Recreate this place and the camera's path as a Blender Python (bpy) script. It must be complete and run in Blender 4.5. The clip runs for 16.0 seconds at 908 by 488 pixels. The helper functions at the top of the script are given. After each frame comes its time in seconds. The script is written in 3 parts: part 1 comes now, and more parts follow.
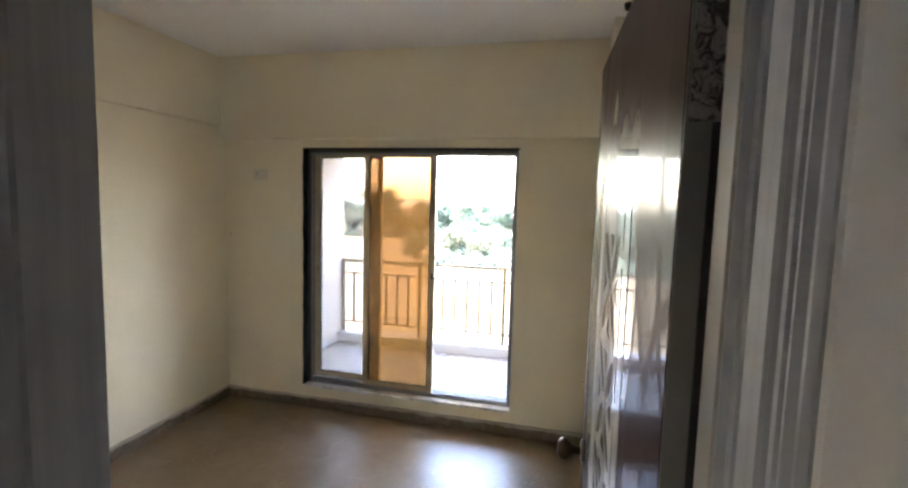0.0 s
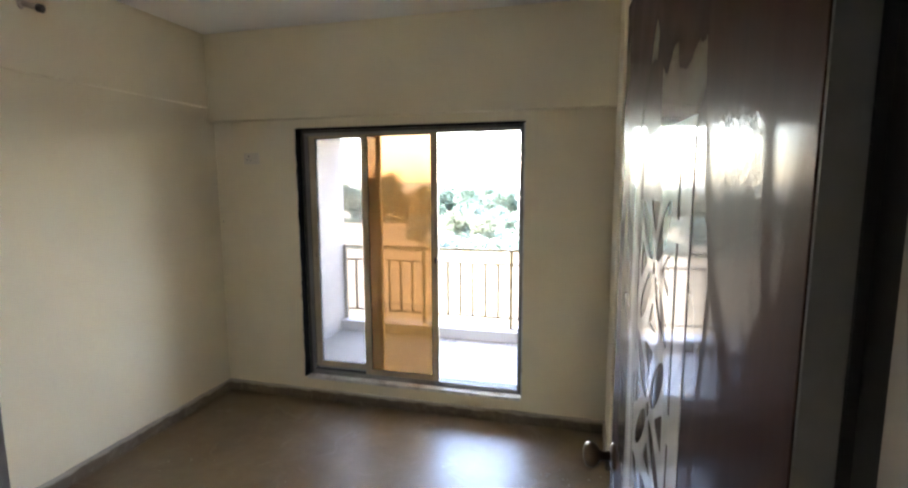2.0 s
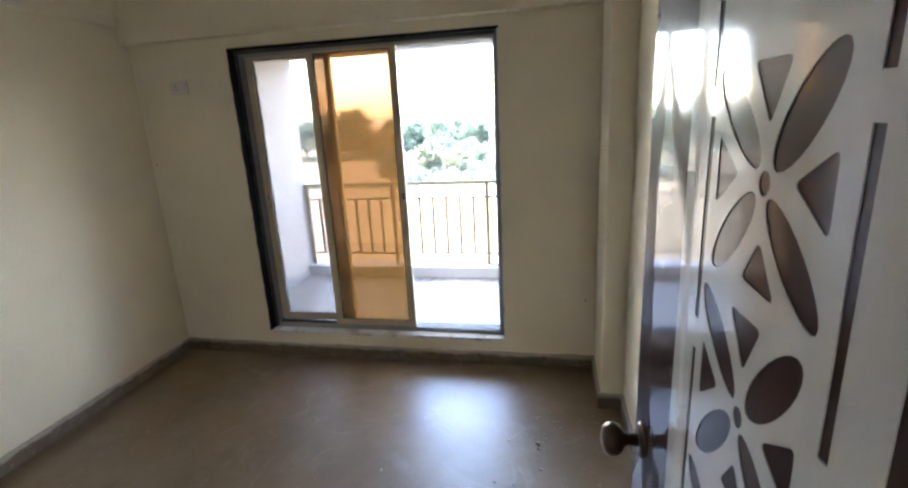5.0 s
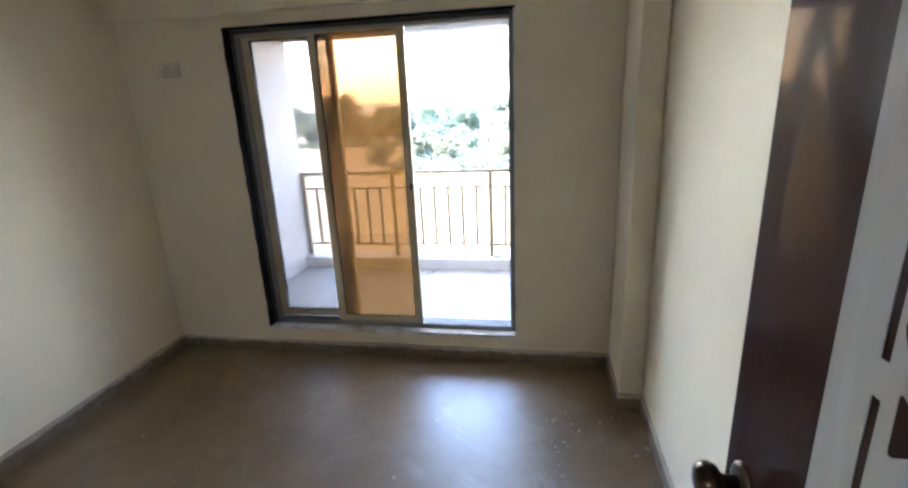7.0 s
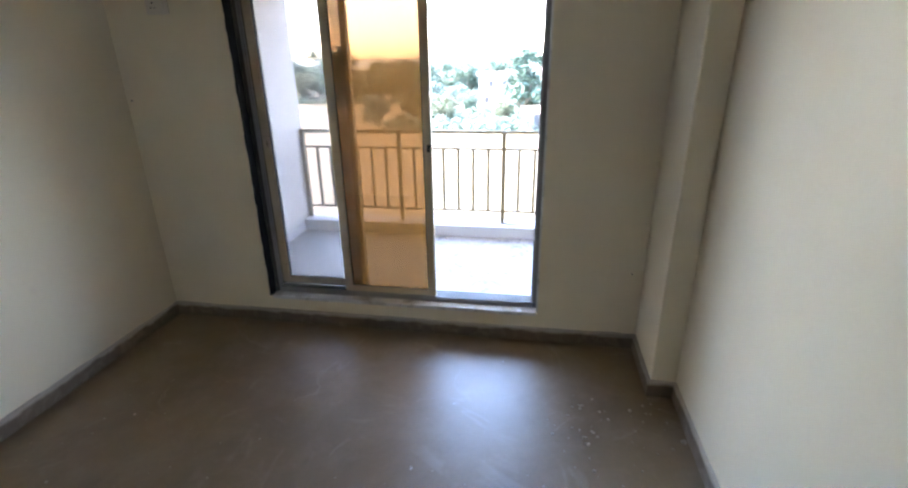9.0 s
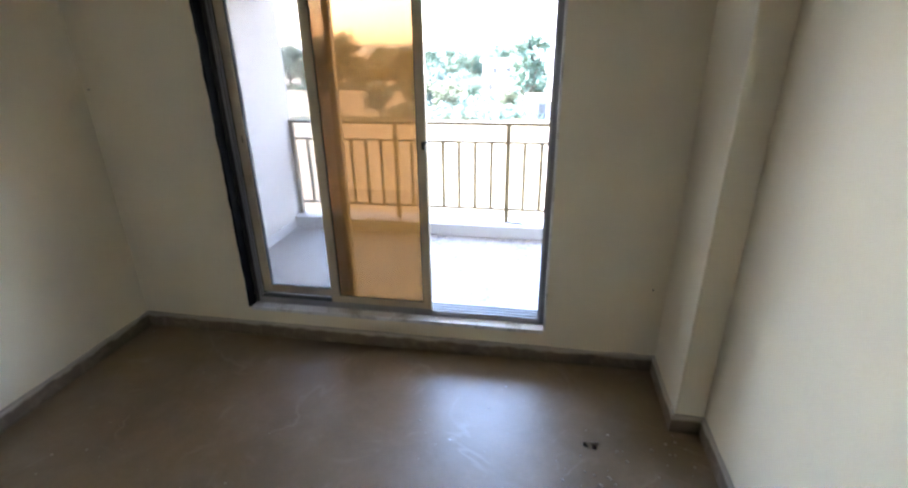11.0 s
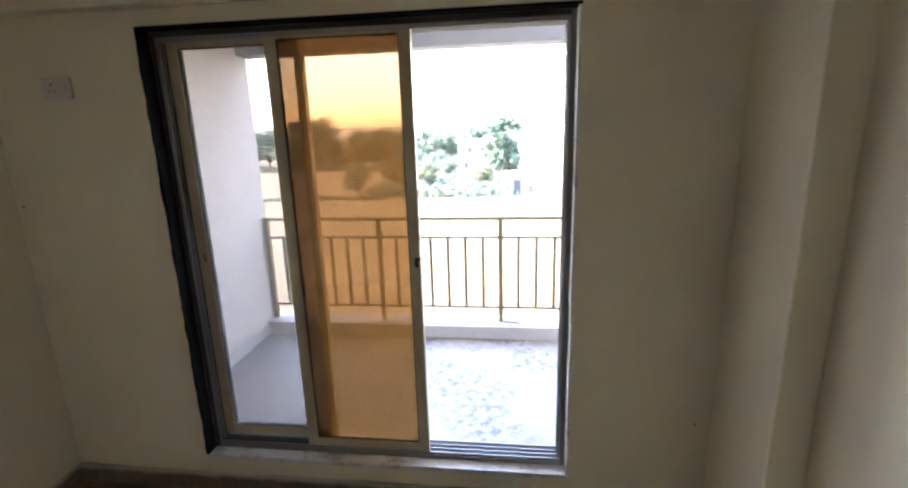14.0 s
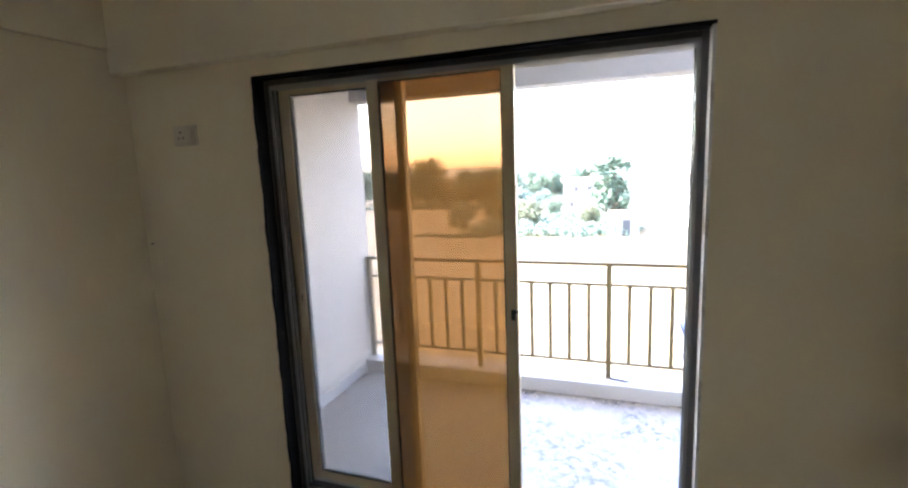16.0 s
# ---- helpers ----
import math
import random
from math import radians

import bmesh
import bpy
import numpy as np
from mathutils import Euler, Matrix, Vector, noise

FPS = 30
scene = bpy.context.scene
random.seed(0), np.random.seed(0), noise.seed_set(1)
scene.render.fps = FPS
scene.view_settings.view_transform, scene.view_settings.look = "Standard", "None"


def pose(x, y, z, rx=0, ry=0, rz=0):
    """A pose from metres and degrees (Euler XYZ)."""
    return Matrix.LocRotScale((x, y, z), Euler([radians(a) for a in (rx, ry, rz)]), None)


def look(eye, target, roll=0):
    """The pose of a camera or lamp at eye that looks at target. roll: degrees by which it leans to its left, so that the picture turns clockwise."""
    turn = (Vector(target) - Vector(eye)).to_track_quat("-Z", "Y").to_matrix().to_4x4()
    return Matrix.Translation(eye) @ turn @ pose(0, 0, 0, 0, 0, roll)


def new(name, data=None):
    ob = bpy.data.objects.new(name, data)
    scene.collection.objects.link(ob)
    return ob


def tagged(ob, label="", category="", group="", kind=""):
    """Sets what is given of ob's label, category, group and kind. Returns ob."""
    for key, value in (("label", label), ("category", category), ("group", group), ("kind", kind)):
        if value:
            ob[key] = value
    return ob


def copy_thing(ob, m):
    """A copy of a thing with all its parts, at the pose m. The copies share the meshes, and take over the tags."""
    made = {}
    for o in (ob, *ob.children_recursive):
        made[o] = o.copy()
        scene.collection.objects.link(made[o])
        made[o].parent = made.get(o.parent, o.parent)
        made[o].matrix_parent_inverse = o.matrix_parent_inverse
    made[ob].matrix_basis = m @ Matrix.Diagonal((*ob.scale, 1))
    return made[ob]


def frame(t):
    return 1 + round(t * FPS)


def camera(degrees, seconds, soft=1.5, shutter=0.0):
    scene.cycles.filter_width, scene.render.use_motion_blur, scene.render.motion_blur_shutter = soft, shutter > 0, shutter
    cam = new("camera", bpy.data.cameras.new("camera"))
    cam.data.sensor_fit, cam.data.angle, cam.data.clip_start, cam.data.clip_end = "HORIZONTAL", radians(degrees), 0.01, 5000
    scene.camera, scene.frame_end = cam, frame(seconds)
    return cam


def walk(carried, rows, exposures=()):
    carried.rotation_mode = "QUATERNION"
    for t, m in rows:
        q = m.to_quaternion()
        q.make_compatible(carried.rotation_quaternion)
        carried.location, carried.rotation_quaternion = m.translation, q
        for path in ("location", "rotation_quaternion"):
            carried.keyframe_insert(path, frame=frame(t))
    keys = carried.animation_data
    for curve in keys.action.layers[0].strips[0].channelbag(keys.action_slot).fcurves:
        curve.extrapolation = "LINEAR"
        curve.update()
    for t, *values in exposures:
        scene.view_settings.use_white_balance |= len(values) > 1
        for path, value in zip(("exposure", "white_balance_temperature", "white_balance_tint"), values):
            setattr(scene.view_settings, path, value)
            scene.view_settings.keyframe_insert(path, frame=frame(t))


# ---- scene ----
cam = camera(86.1, 16.0, soft=2.4)
PATH = [
    (0, (2.051, 0.623, 1.691), (1.57, 2.555, 1.505), 1.6),
    (0.5, (2.042, 0.66, 1.684), (1.566, 2.593, 1.495), 1.0),
    (1, (2.03, 0.689, 1.68), (1.553, 2.621, 1.478), 0.8),
    (1.5, (2.025, 0.771, 1.683), (1.533, 2.694, 1.441), 0.2),
    (2, (2.008, 0.806, 1.661), (1.512, 2.727, 1.407), -0.2),
    (2.5, (2.005, 0.89, 1.65), (1.5, 2.803, 1.361), -0.9),
    (3, (2.003, 0.97, 1.654), (1.507, 2.877, 1.313), -1.4),
    (3.5, (1.976, 1.056, 1.64), (1.469, 2.942, 1.21), -2.5),
    (6, (1.889, 1.187, 1.593), (1.556, 3.083, 1.05), -2.9),
    (6.5, (1.821, 1.238, 1.601), (1.476, 3.126, 1.039), -2.7),
    (7, (1.797, 1.26, 1.601), (1.448, 3.145, 1.03), -2.6),
    (7.5, (1.721, 1.319, 1.589), (1.369, 3.193, 0.985), -2.0),
    (8, (1.694, 1.351, 1.581), (1.349, 3.219, 0.954), -1.6),
    (8.5, (1.634, 1.413, 1.576), (1.318, 3.267, 0.897), -0.8),
    (11, (1.581, 1.81, 1.56), (1.255, 3.628, 0.794), -0.7),
    (11.5, (1.562, 1.916, 1.581), (1.217, 3.743, 0.844), -1.1),
    (12, (1.546, 1.973, 1.589), (1.213, 3.819, 0.895), -1.0),
    (12.5, (1.523, 2.039, 1.609), (1.212, 3.911, 0.977), -1.1),
    (13, (1.494, 2.087, 1.624), (1.203, 3.979, 1.046), -1.3),
    (13.5, (1.447, 2.15, 1.657), (1.188, 4.063, 1.136), -1.4),
    (14, (1.437, 2.177, 1.656), (1.185, 4.102, 1.176), -1.7),
    (14.5, (1.411, 2.237, 1.663), (1.143, 4.175, 1.245), -1.8),
    (15, (1.407, 2.265, 1.661), (1.112, 4.206, 1.279), -1.8),
    (15.5, (1.408, 2.319, 1.658), (0.918, 4.228, 1.318), -2.0),
    (16, (1.418, 2.351, 1.658), (0.756, 4.212, 1.346), -2.3),
]
walk(cam, [(t, look(eye, target, roll)) for t, eye, target, roll in PATH],
     exposures=[(0, 6.65, 7300, 20), (3.5, 6.4, 6950, 18), (6.5, 6.4, 6600, 18), (8.5, 6.1, 6350, 19), (11, 6.3, 6500, 18), (12.5, 6.15, 6850, 20), (14, 5.92, 7050, 21), (16, 5.97, 7050, 20)])

# ---- light: hazy day, sun behind the building ----
world = bpy.data.worlds.new("sky")
scene.world = world
world.use_nodes = True
wn = world.node_tree
sky = wn.nodes.new("ShaderNodeTexSky")
sky.sky_type = "NISHITA"
sky.sun_disc = False
sky.sun_elevation = radians(52)
sky.sun_rotation = radians(255)
sky.air_density, sky.dust_density, sky.ozone_density = 1.0, 1.2, 1.0
wn.links.new(sky.outputs[0], wn.nodes["Background"].inputs[0])
wn.nodes["Background"].inputs[1].default_value = 0.11

sun_data = bpy.data.lights.new("sun", "SUN")
sun_data.energy = 1.3
sun_data.angle = radians(14)
sun_data.color = (1.0, 0.98, 0.94)
sun_ob = new("sun", sun_data)
sun_ob.matrix_world = look((-30, -8, 40), (0, 0, 0))


# ---- materials ----
def nodes_of(name):
    m = bpy.data.materials.new(name)
    m.use_nodes = True
    return m, m.node_tree, m.node_tree.nodes["Principled BSDF"]


def coords(nt, scale=(1, 1, 1)):
    tc = nt.nodes.new("ShaderNodeTexCoord")
    mp = nt.nodes.new("ShaderNodeMapping")
    mp.inputs["Scale"].default_value = scale
    nt.links.new(tc.outputs["Object"], mp.inputs[0])
    return mp.outputs[0]


def noise_tex(nt, vec, scale, detail=4, rough=0.55, distort=0.0):
    n = nt.nodes.new("ShaderNodeTexNoise")
    n.inputs["Scale"].default_value = scale
    n.inputs["Detail"].default_value = detail
    n.inputs["Roughness"].default_value = rough
    n.inputs["Distortion"].default_value = distort
    nt.links.new(vec, n.inputs["Vector"])
    return n.outputs["Fac"]


def ramp(nt, fac, stops):
    r = nt.nodes.new("ShaderNodeValToRGB")
    el = r.color_ramp.elements
    while len(el) < len(stops):
        el.new(0.5)
    for e, (p, c) in zip(el, stops):
        e.position = p
        e.color = (*c, 1) if len(c) == 3 else c
    nt.links.new(fac, r.inputs[0])
    return r.outputs[0]


def grey(v):
    return (v, v, v)


def mix(nt, fac, a, b, kind="MIX"):
    m = nt.nodes.new("ShaderNodeMix")
    m.data_type = "RGBA"
    m.blend_type = kind
    for val, i in ((fac, 0), (a, 6), (b, 7)):
        if isinstance(val, (int, float)):
            m.inputs[i].default_value = val
        elif isinstance(val, tuple):
            m.inputs[i].default_value = (*val, 1)
        else:
            nt.links.new(val, m.inputs[i])
    return m.outputs[2]


def bump(nt, bsdf, height, strength, dist, sock="Normal", prev=None):
    b = nt.nodes.new("ShaderNodeBump")
    b.inputs["Strength"].default_value = strength
    b.inputs["Distance"].default_value = dist
    nt.links.new(height, b.inputs["Height"])
    if prev:
        nt.links.new(prev, b.inputs["Normal"])
    if sock:
        nt.links.new(b.outputs[0], bsdf.inputs[sock])
    return b.outputs[0]


def paint(name, col, rough=0.6, vary=0.10, stain=(0.55, 0.48, 0.36), stain_amt=0.25, trowel=0.25, lo=0.62):
    """Wall paint with roller grain, slow tone changes and faint scuffs."""
    m, nt, b = nodes_of(name)
    v = coords(nt)
    slow = noise_tex(nt, v, 1.3, 3)
    dark = tuple(c * (1 - vary) for c in col)
    base = mix(nt, ramp(nt, slow, [(0.3, grey(0)), (0.7, grey(1))]), dark, col)
    scuff = ramp(nt, noise_tex(nt, v, 5.5, 8, 0.7, 0.6), [(lo, grey(0)), (lo + 0.18, grey(stain_amt))])
    nt.links.new(mix(nt, scuff, base, stain), b.inputs["Base Color"])
    b.inputs["Roughness"].default_value = rough
    n1 = bump(nt, b, noise_tex(nt, v, 220, 2), 0.12, 0.002, None)
    bump(nt, b, noise_tex(nt, v, 4.0, 3), trowel, 0.02, "Normal", n1)
    return m


def plain(name, col, rough=0.5, metal=0.0, vary=0.15, scale=14, bumpy=0.1):
    m, nt, b = nodes_of(name)
    v = coords(nt)
    base = mix(nt, noise_tex(nt, v, scale, 5), tuple(c * (1 - vary) for c in col), tuple(min(1, c * (1 + vary)) for c in col))
    fine = ramp(nt, noise_tex(nt, v, scale * 9, 3), [(0.35, grey(0)), (0.75, grey(0.35))])
    nt.links.new(mix(nt, fine, base, tuple(c * 0.75 for c in col)), b.inputs["Base Color"])
    b.inputs["Roughness"].default_value = rough
    b.inputs["Metallic"].default_value = metal
    if bumpy:
        bump(nt, b, noise_tex(nt, v, scale * 6, 3), bumpy, 0.004)
    return m


def spattered():
    """Dark hinge steel under blots of white plaster."""
    m, nt, b = nodes_of("plaster_spattered_steel")
    v = coords(nt)
    blots = ramp(nt, noise_tex(nt, v, 70, 5, 0.65, 0.8), [(0.46, grey(0)), (0.58, grey(0.8))])
    nt.links.new(mix(nt, blots, (0.025, 0.022, 0.02), (0.26, 0.255, 0.24)), b.inputs["Base Color"])
    b.inputs["Roughness"].default_value = 0.7
    bump(nt, b, noise_tex(nt, v, 90, 4), 0.7, 0.004)
    return m


WALL = paint("cream_wall_paint", (0.86, 0.775, 0.59), 0.55)
CEIL = paint("white_ceiling_paint", (0.90, 0.88, 0.85), 0.75, 0.05, stain_amt=0.1)
PASSAGE = paint("pale_grey_paint", (0.74, 0.72, 0.675), 0.6)
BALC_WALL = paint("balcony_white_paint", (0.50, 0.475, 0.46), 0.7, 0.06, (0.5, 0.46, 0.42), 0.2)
OUTER = paint("outer_wall_paint", (0.80, 0.77, 0.72), 0.8)
SILL = paint("white_sill_plaster", (0.78, 0.77, 0.75), 0.6, 0.1, (0.20, 0.14, 0.09), 0.85, 0.25, 0.50)


def floor_mat():
    """Brown polished floor under a film of dust, with smears, cement drips and scratches."""
    m, nt, b = nodes_of("dusty_brown_floor")
    v = coords(nt)
    base = mix(nt, ramp(nt, noise_tex(nt, v, 1.6, 4, 0.6, 0.4), [(0.3, grey(0)), (0.7, grey(1))]), (0.140, 0.090, 0.040), (0.220, 0.150, 0.073))
    grain = ramp(nt, noise_tex(nt, v, 60, 6, 0.7), [(0.35, grey(0)), (0.75, grey(0.4))])
    base = mix(nt, grain, base, (0.12, 0.085, 0.055))
    dust = ramp(nt, noise_tex(nt, v, 3.4, 8, 0.68, 0.25), [(0.44, grey(0)), (0.66, grey(0.35))])
    base = mix(nt, dust, base, (0.30, 0.24, 0.17))
    drip = ramp(nt, noise_tex(nt, v, 34, 2, 0.5), [(0.735, grey(0)), (0.76, grey(0.7))])
    patch = ramp(nt, noise_tex(nt, v, 2.1, 2), [(0.48, grey(0)), (0.62, grey(1))])
    base = mix(nt, mix(nt, 1.0, drip, patch, "MULTIPLY"), base, (0.62, 0.58, 0.52))
    swirl = ramp(nt, noise_tex(nt, v, 1.7, 3, 0.5, 1.6), [(0.47, grey(0)), (0.50, grey(0.16)), (0.53, grey(0))])
    worn = ramp(nt, noise_tex(nt, v, 4.2, 3), [(0.50, grey(0)), (0.62, grey(1))])
    base = mix(nt, mix(nt, 1.0, swirl, worn, "MULTIPLY"), base, (0.50, 0.45, 0.38))
    nt.links.new(base, b.inputs["Base Color"])
    r1 = ramp(nt, noise_tex(nt, v, 3.4, 8, 0.68, 0.25), [(0.30, grey(0.27)), (0.80, grey(0.44))])
    r2 = ramp(nt, noise_tex(nt, v, 14, 5, 0.6, 0.3), [(0.30, grey(0.06)), (0.75, grey(0.18))])
    nt.links.new(mix(nt, 1.0, r1, r2, "ADD"), b.inputs["Roughness"])
    b.inputs["Specular IOR Level"].default_value = 1.0
    n1 = bump(nt, b, noise_tex(nt, v, 45, 4), 0.06, 0.003, None)
    bump(nt, b, noise_tex(nt, v, 3.0, 3), 0.12, 0.01, "Normal", n1)
    return m


FLOOR = floor_mat()


def skirting_mat():
    m, nt, b = nodes_of("cement_smeared_skirting")
    v = coords(nt)
    base = mix(nt, noise_tex(nt, v, 5, 5), (0.120, 0.086, 0.055), (0.195, 0.145, 0.096))
    smear = ramp(nt, noise_tex(nt, v, 11, 7, 0.65, 0.8), [(0.50, grey(0)), (0.72, grey(0.45))])
    base = mix(nt, smear, base, (0.36, 0.31, 0.245))
    axes = nt.nodes.new("ShaderNodeSeparateXYZ")
    nt.links.new(v, axes.inputs[0])
    edge = nt.nodes.new("ShaderNodeMath")
    edge.operation = "MULTIPLY_ADD"
    nt.links.new(noise_tex(nt, v, 9, 5, 0.6), edge.inputs[0])
    edge.inputs[1].default_value = 0.05
    nt.links.new(axes.outputs[2], edge.inputs[2])
    cap = ramp(nt, edge.outputs[0], [(0.086, grey(0)), (0.100, grey(0.9))])
    nt.links.new(mix(nt, cap, base, (0.50, 0.445, 0.36)), b.inputs["Base Color"])
    b.inputs["Roughness"].default_value = 0.55
    bump(nt, b, noise_tex(nt, v, 30, 5), 0.3, 0.006)
    return m


SKIRT = skirting_mat()


def balcony_floor_mat():
    m, nt, b = nodes_of("pale_balcony_floor")
    v = coords(nt)
    base = mix(nt, noise_tex(nt, v, 2.5, 4), (0.180, 0.160, 0.140), (0.240, 0.216, 0.192))
    fleck = ramp(nt, noise_tex(nt, v, 17, 10, 0.8, 0.25), [(0.48, grey(0)), (0.57, grey(0.97))])
    zone = ramp(nt, noise_tex(nt, v, 1.7, 2), [(0.38, grey(0.15)), (0.55, grey(1))])
    nt.links.new(mix(nt, mix(nt, 1.0, fleck, zone, "MULTIPLY"), base, (0.04, 0.04, 0.048)), b.inputs["Base Color"])
    b.inputs["Roughness"].default_value = 0.55
    bump(nt, b, noise_tex(nt, v, 25, 5), 0.2, 0.006)
    return m


BALC_FLOOR = balcony_floor_mat()
KERB = paint("grey_kerb_plaster", (0.44, 0.43, 0.44), 0.8, 0.15, (0.28, 0.26, 0.25), 0.5)
# shade on the balcony beam is put into its blue-grey colour
BEAM_GREY = paint("beam_shade_grey", (0.24, 0.25, 0.28), 0.8, 0.12)
ALU = plain("champagne_aluminium", (0.57, 0.475, 0.335), 0.42, 0.15, 0.10, 10, 0.03)
ALU_PALE = plain("bare_aluminium_track", (0.33, 0.325, 0.315), 0.38, 0.4, 0.10, 18, 0.04)
BLACK = plain("black_granite_reveal", (0.006, 0.006, 0.007), 0.9, 0.0, 0.3, 40, 0.05)
BLACK.node_tree.nodes["Principled BSDF"].inputs["Specular IOR Level"].default_value = 0.05
# frame metal darkened so the colour holds the shade deep in the channels
FRAME_DARK = plain("shadowed_frame_channel", (0.07, 0.065, 0.06), 0.5, 0.3)
CHANNEL = plain("grey_aluminium_channel", (0.17, 0.172, 0.18), 0.45, 0.3, 0.12, 12, 0.04)
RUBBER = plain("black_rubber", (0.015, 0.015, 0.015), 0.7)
RAIL = plain("ochre_rail_paint", (0.125, 0.088, 0.030), 0.55, 0.0, 0.2, 12, 0.1)
WHITE_PLASTIC = plain("white_plastic", (0.74, 0.68, 0.58), 0.35, 0, 0.04, 20, 0.0)
BEIGE_PVC = plain("stained_beige_pvc", (0.55, 0.46, 0.38), 0.5)
BRONZE = plain("antique_bronze", (0.11, 0.075, 0.05), 0.28, 0.9, 0.3, 30, 0.05)
STEEL = spattered()
EDGE = plain("grey_door_edge", (0.15, 0.147, 0.132), 0.6, 0, 0.15, 8)
REBATE = paint("beige_rebate_paint", (0.34, 0.315, 0.275), 0.6)
CRUMB = plain("plaster_crumb", (0.36, 0.32, 0.265), 0.9)


def jamb_mat():
    m, nt, b = nodes_of("streaky_grey_jamb_paint")
    v = coords(nt, (14, 14, 0.7))
    base = mix(nt, ramp(nt, noise_tex(nt, v, 3.0, 6, 0.6, 0.5), [(0.35, grey(0)), (0.68, grey(1))]), (0.315, 0.322, 0.335), (0.375, 0.382, 0.395))
    nt.links.new(base, b.inputs["Base Color"])
    b.inputs["Roughness"].default_value = 0.75
    bump(nt, b, noise_tex(nt, v, 5, 4), 0.15, 0.004)
    return m


JAMB = jamb_mat()


def film_bump(nt, b, low, high):
    """Loose clear protective film: flat tongues between tight creases, some lifted or crumpled, all in the clear coat."""
    v = coords(nt)
    mp = nt.nodes.new("ShaderNodeMapping")
    mp.inputs["Scale"].default_value = (1.0, 1.0, 0.34)
    nt.links.new(v, mp.inputs[0])
    wob = nt.nodes.new("ShaderNodeTexNoise")
    wob.inputs["Scale"].default_value = 2.6
    nt.links.new(mp.outputs[0], wob.inputs["Vector"])
    bent = mix(nt, 0.28, mp.outputs[0], wob.outputs["Color"])
    edge = nt.nodes.new("ShaderNodeTexVoronoi")
    edge.feature = "DISTANCE_TO_EDGE"
    edge.inputs["Scale"].default_value = 8.0
    nt.links.new(bent, edge.inputs["Vector"])
    cell = nt.nodes.new("ShaderNodeTexVoronoi")
    cell.inputs["Scale"].default_value = 8.0
    nt.links.new(bent, cell.inputs["Vector"])
    sep = nt.nodes.new("ShaderNodeSeparateColor")
    nt.links.new(cell.outputs["Color"], sep.inputs[0])
    line = ramp(nt, edge.outputs["Distance"], [(0.0, grey(0.0)), (0.035, grey(0.15)), (0.09, grey(1))])
    crease = ramp(nt, edge.outputs["Distance"], [(0.0, grey(0)), (0.06, grey(0.8)), (0.25, grey(1))])
    geo = nt.nodes.new("ShaderNodeNewGeometry")
    tilt = nt.nodes.new("ShaderNodeVectorMath")
    tilt.operation = "MULTIPLY_ADD"
    nt.links.new(cell.outputs["Color"], tilt.inputs[0])
    tilt.inputs[1].default_value = (0.09, 0.08, 0.04)
    tilt.inputs[2].default_value = (-0.045, 0.012, -0.02)
    lifted = nt.nodes.new("ShaderNodeVectorMath")
    lifted.operation = "MULTIPLY"
    nt.links.new(tilt.outputs[0], lifted.inputs[0])
    nt.links.new(ramp(nt, sep.outputs[2], [(0.50, grey(0.10)), (0.80, grey(1))]), lifted.inputs[1])
    lean = nt.nodes.new("ShaderNodeVectorMath")
    nt.links.new(geo.outputs["Normal"], lean.inputs[0])
    nt.links.new(lifted.outputs[0], lean.inputs[1])
    unit = nt.nodes.new("ShaderNodeVectorMath")
    unit.operation = "NORMALIZE"
    nt.links.new(lean.outputs[0], unit.inputs[0])
    n1 = bump(nt, b, crease, 0.10, 0.003, None, unit.outputs[0])
    n2 = bump(nt, b, noise_tex(nt, v, 5, 2, 0.4, 0.5), 0.08, 0.008, None, n1)
    crumpled = ramp(nt, sep.outputs[1], [(0.80, grey(0)), (0.86, grey(1))])
    rough_bit = mix(nt, 1.0, noise_tex(nt, v, 60, 4, 0.6, 0.6), crumpled, "MULTIPLY")
    n3 = bump(nt, b, rough_bit, 0.16, 0.005, None, n2)
    tall = coords(nt, (1, 1, 0.14))
    bump(nt, b, noise_tex(nt, tall, 30, 3, 0.6, 0.6), 0.05, 0.003, "Coat Normal", n3)
    stuck = ramp(nt, sep.outputs[0], [(0.0, grey(low)), (0.55, grey((low + high) / 2)), (1.0, grey(high))])
    cloud = ramp(nt, noise_tex(nt, v, 3.2, 3, 0.5, 0.8), [(0.34, grey(0.45)), (0.56, grey(1))])
    held = mix(nt, 1.0, stuck, cloud, "MULTIPLY")
    dull = ramp(nt, sep.outputs[1], [(0.70, grey(1)), (0.80, grey(0.5))])
    nt.links.new(mix(nt, 1.0, mix(nt, 1.0, held, line, "MULTIPLY"), dull, "MULTIPLY"), b.inputs["Coat Weight"])
    b.inputs["Specular IOR Level"].default_value = 0.018
    nt.links.new(ramp(nt, sep.outputs[2], [(0.0, grey(0.05)), (1.0, grey(0.14))]), b.inputs["Coat Roughness"])
    b.inputs["Coat IOR"].default_value = 1.55
    return held


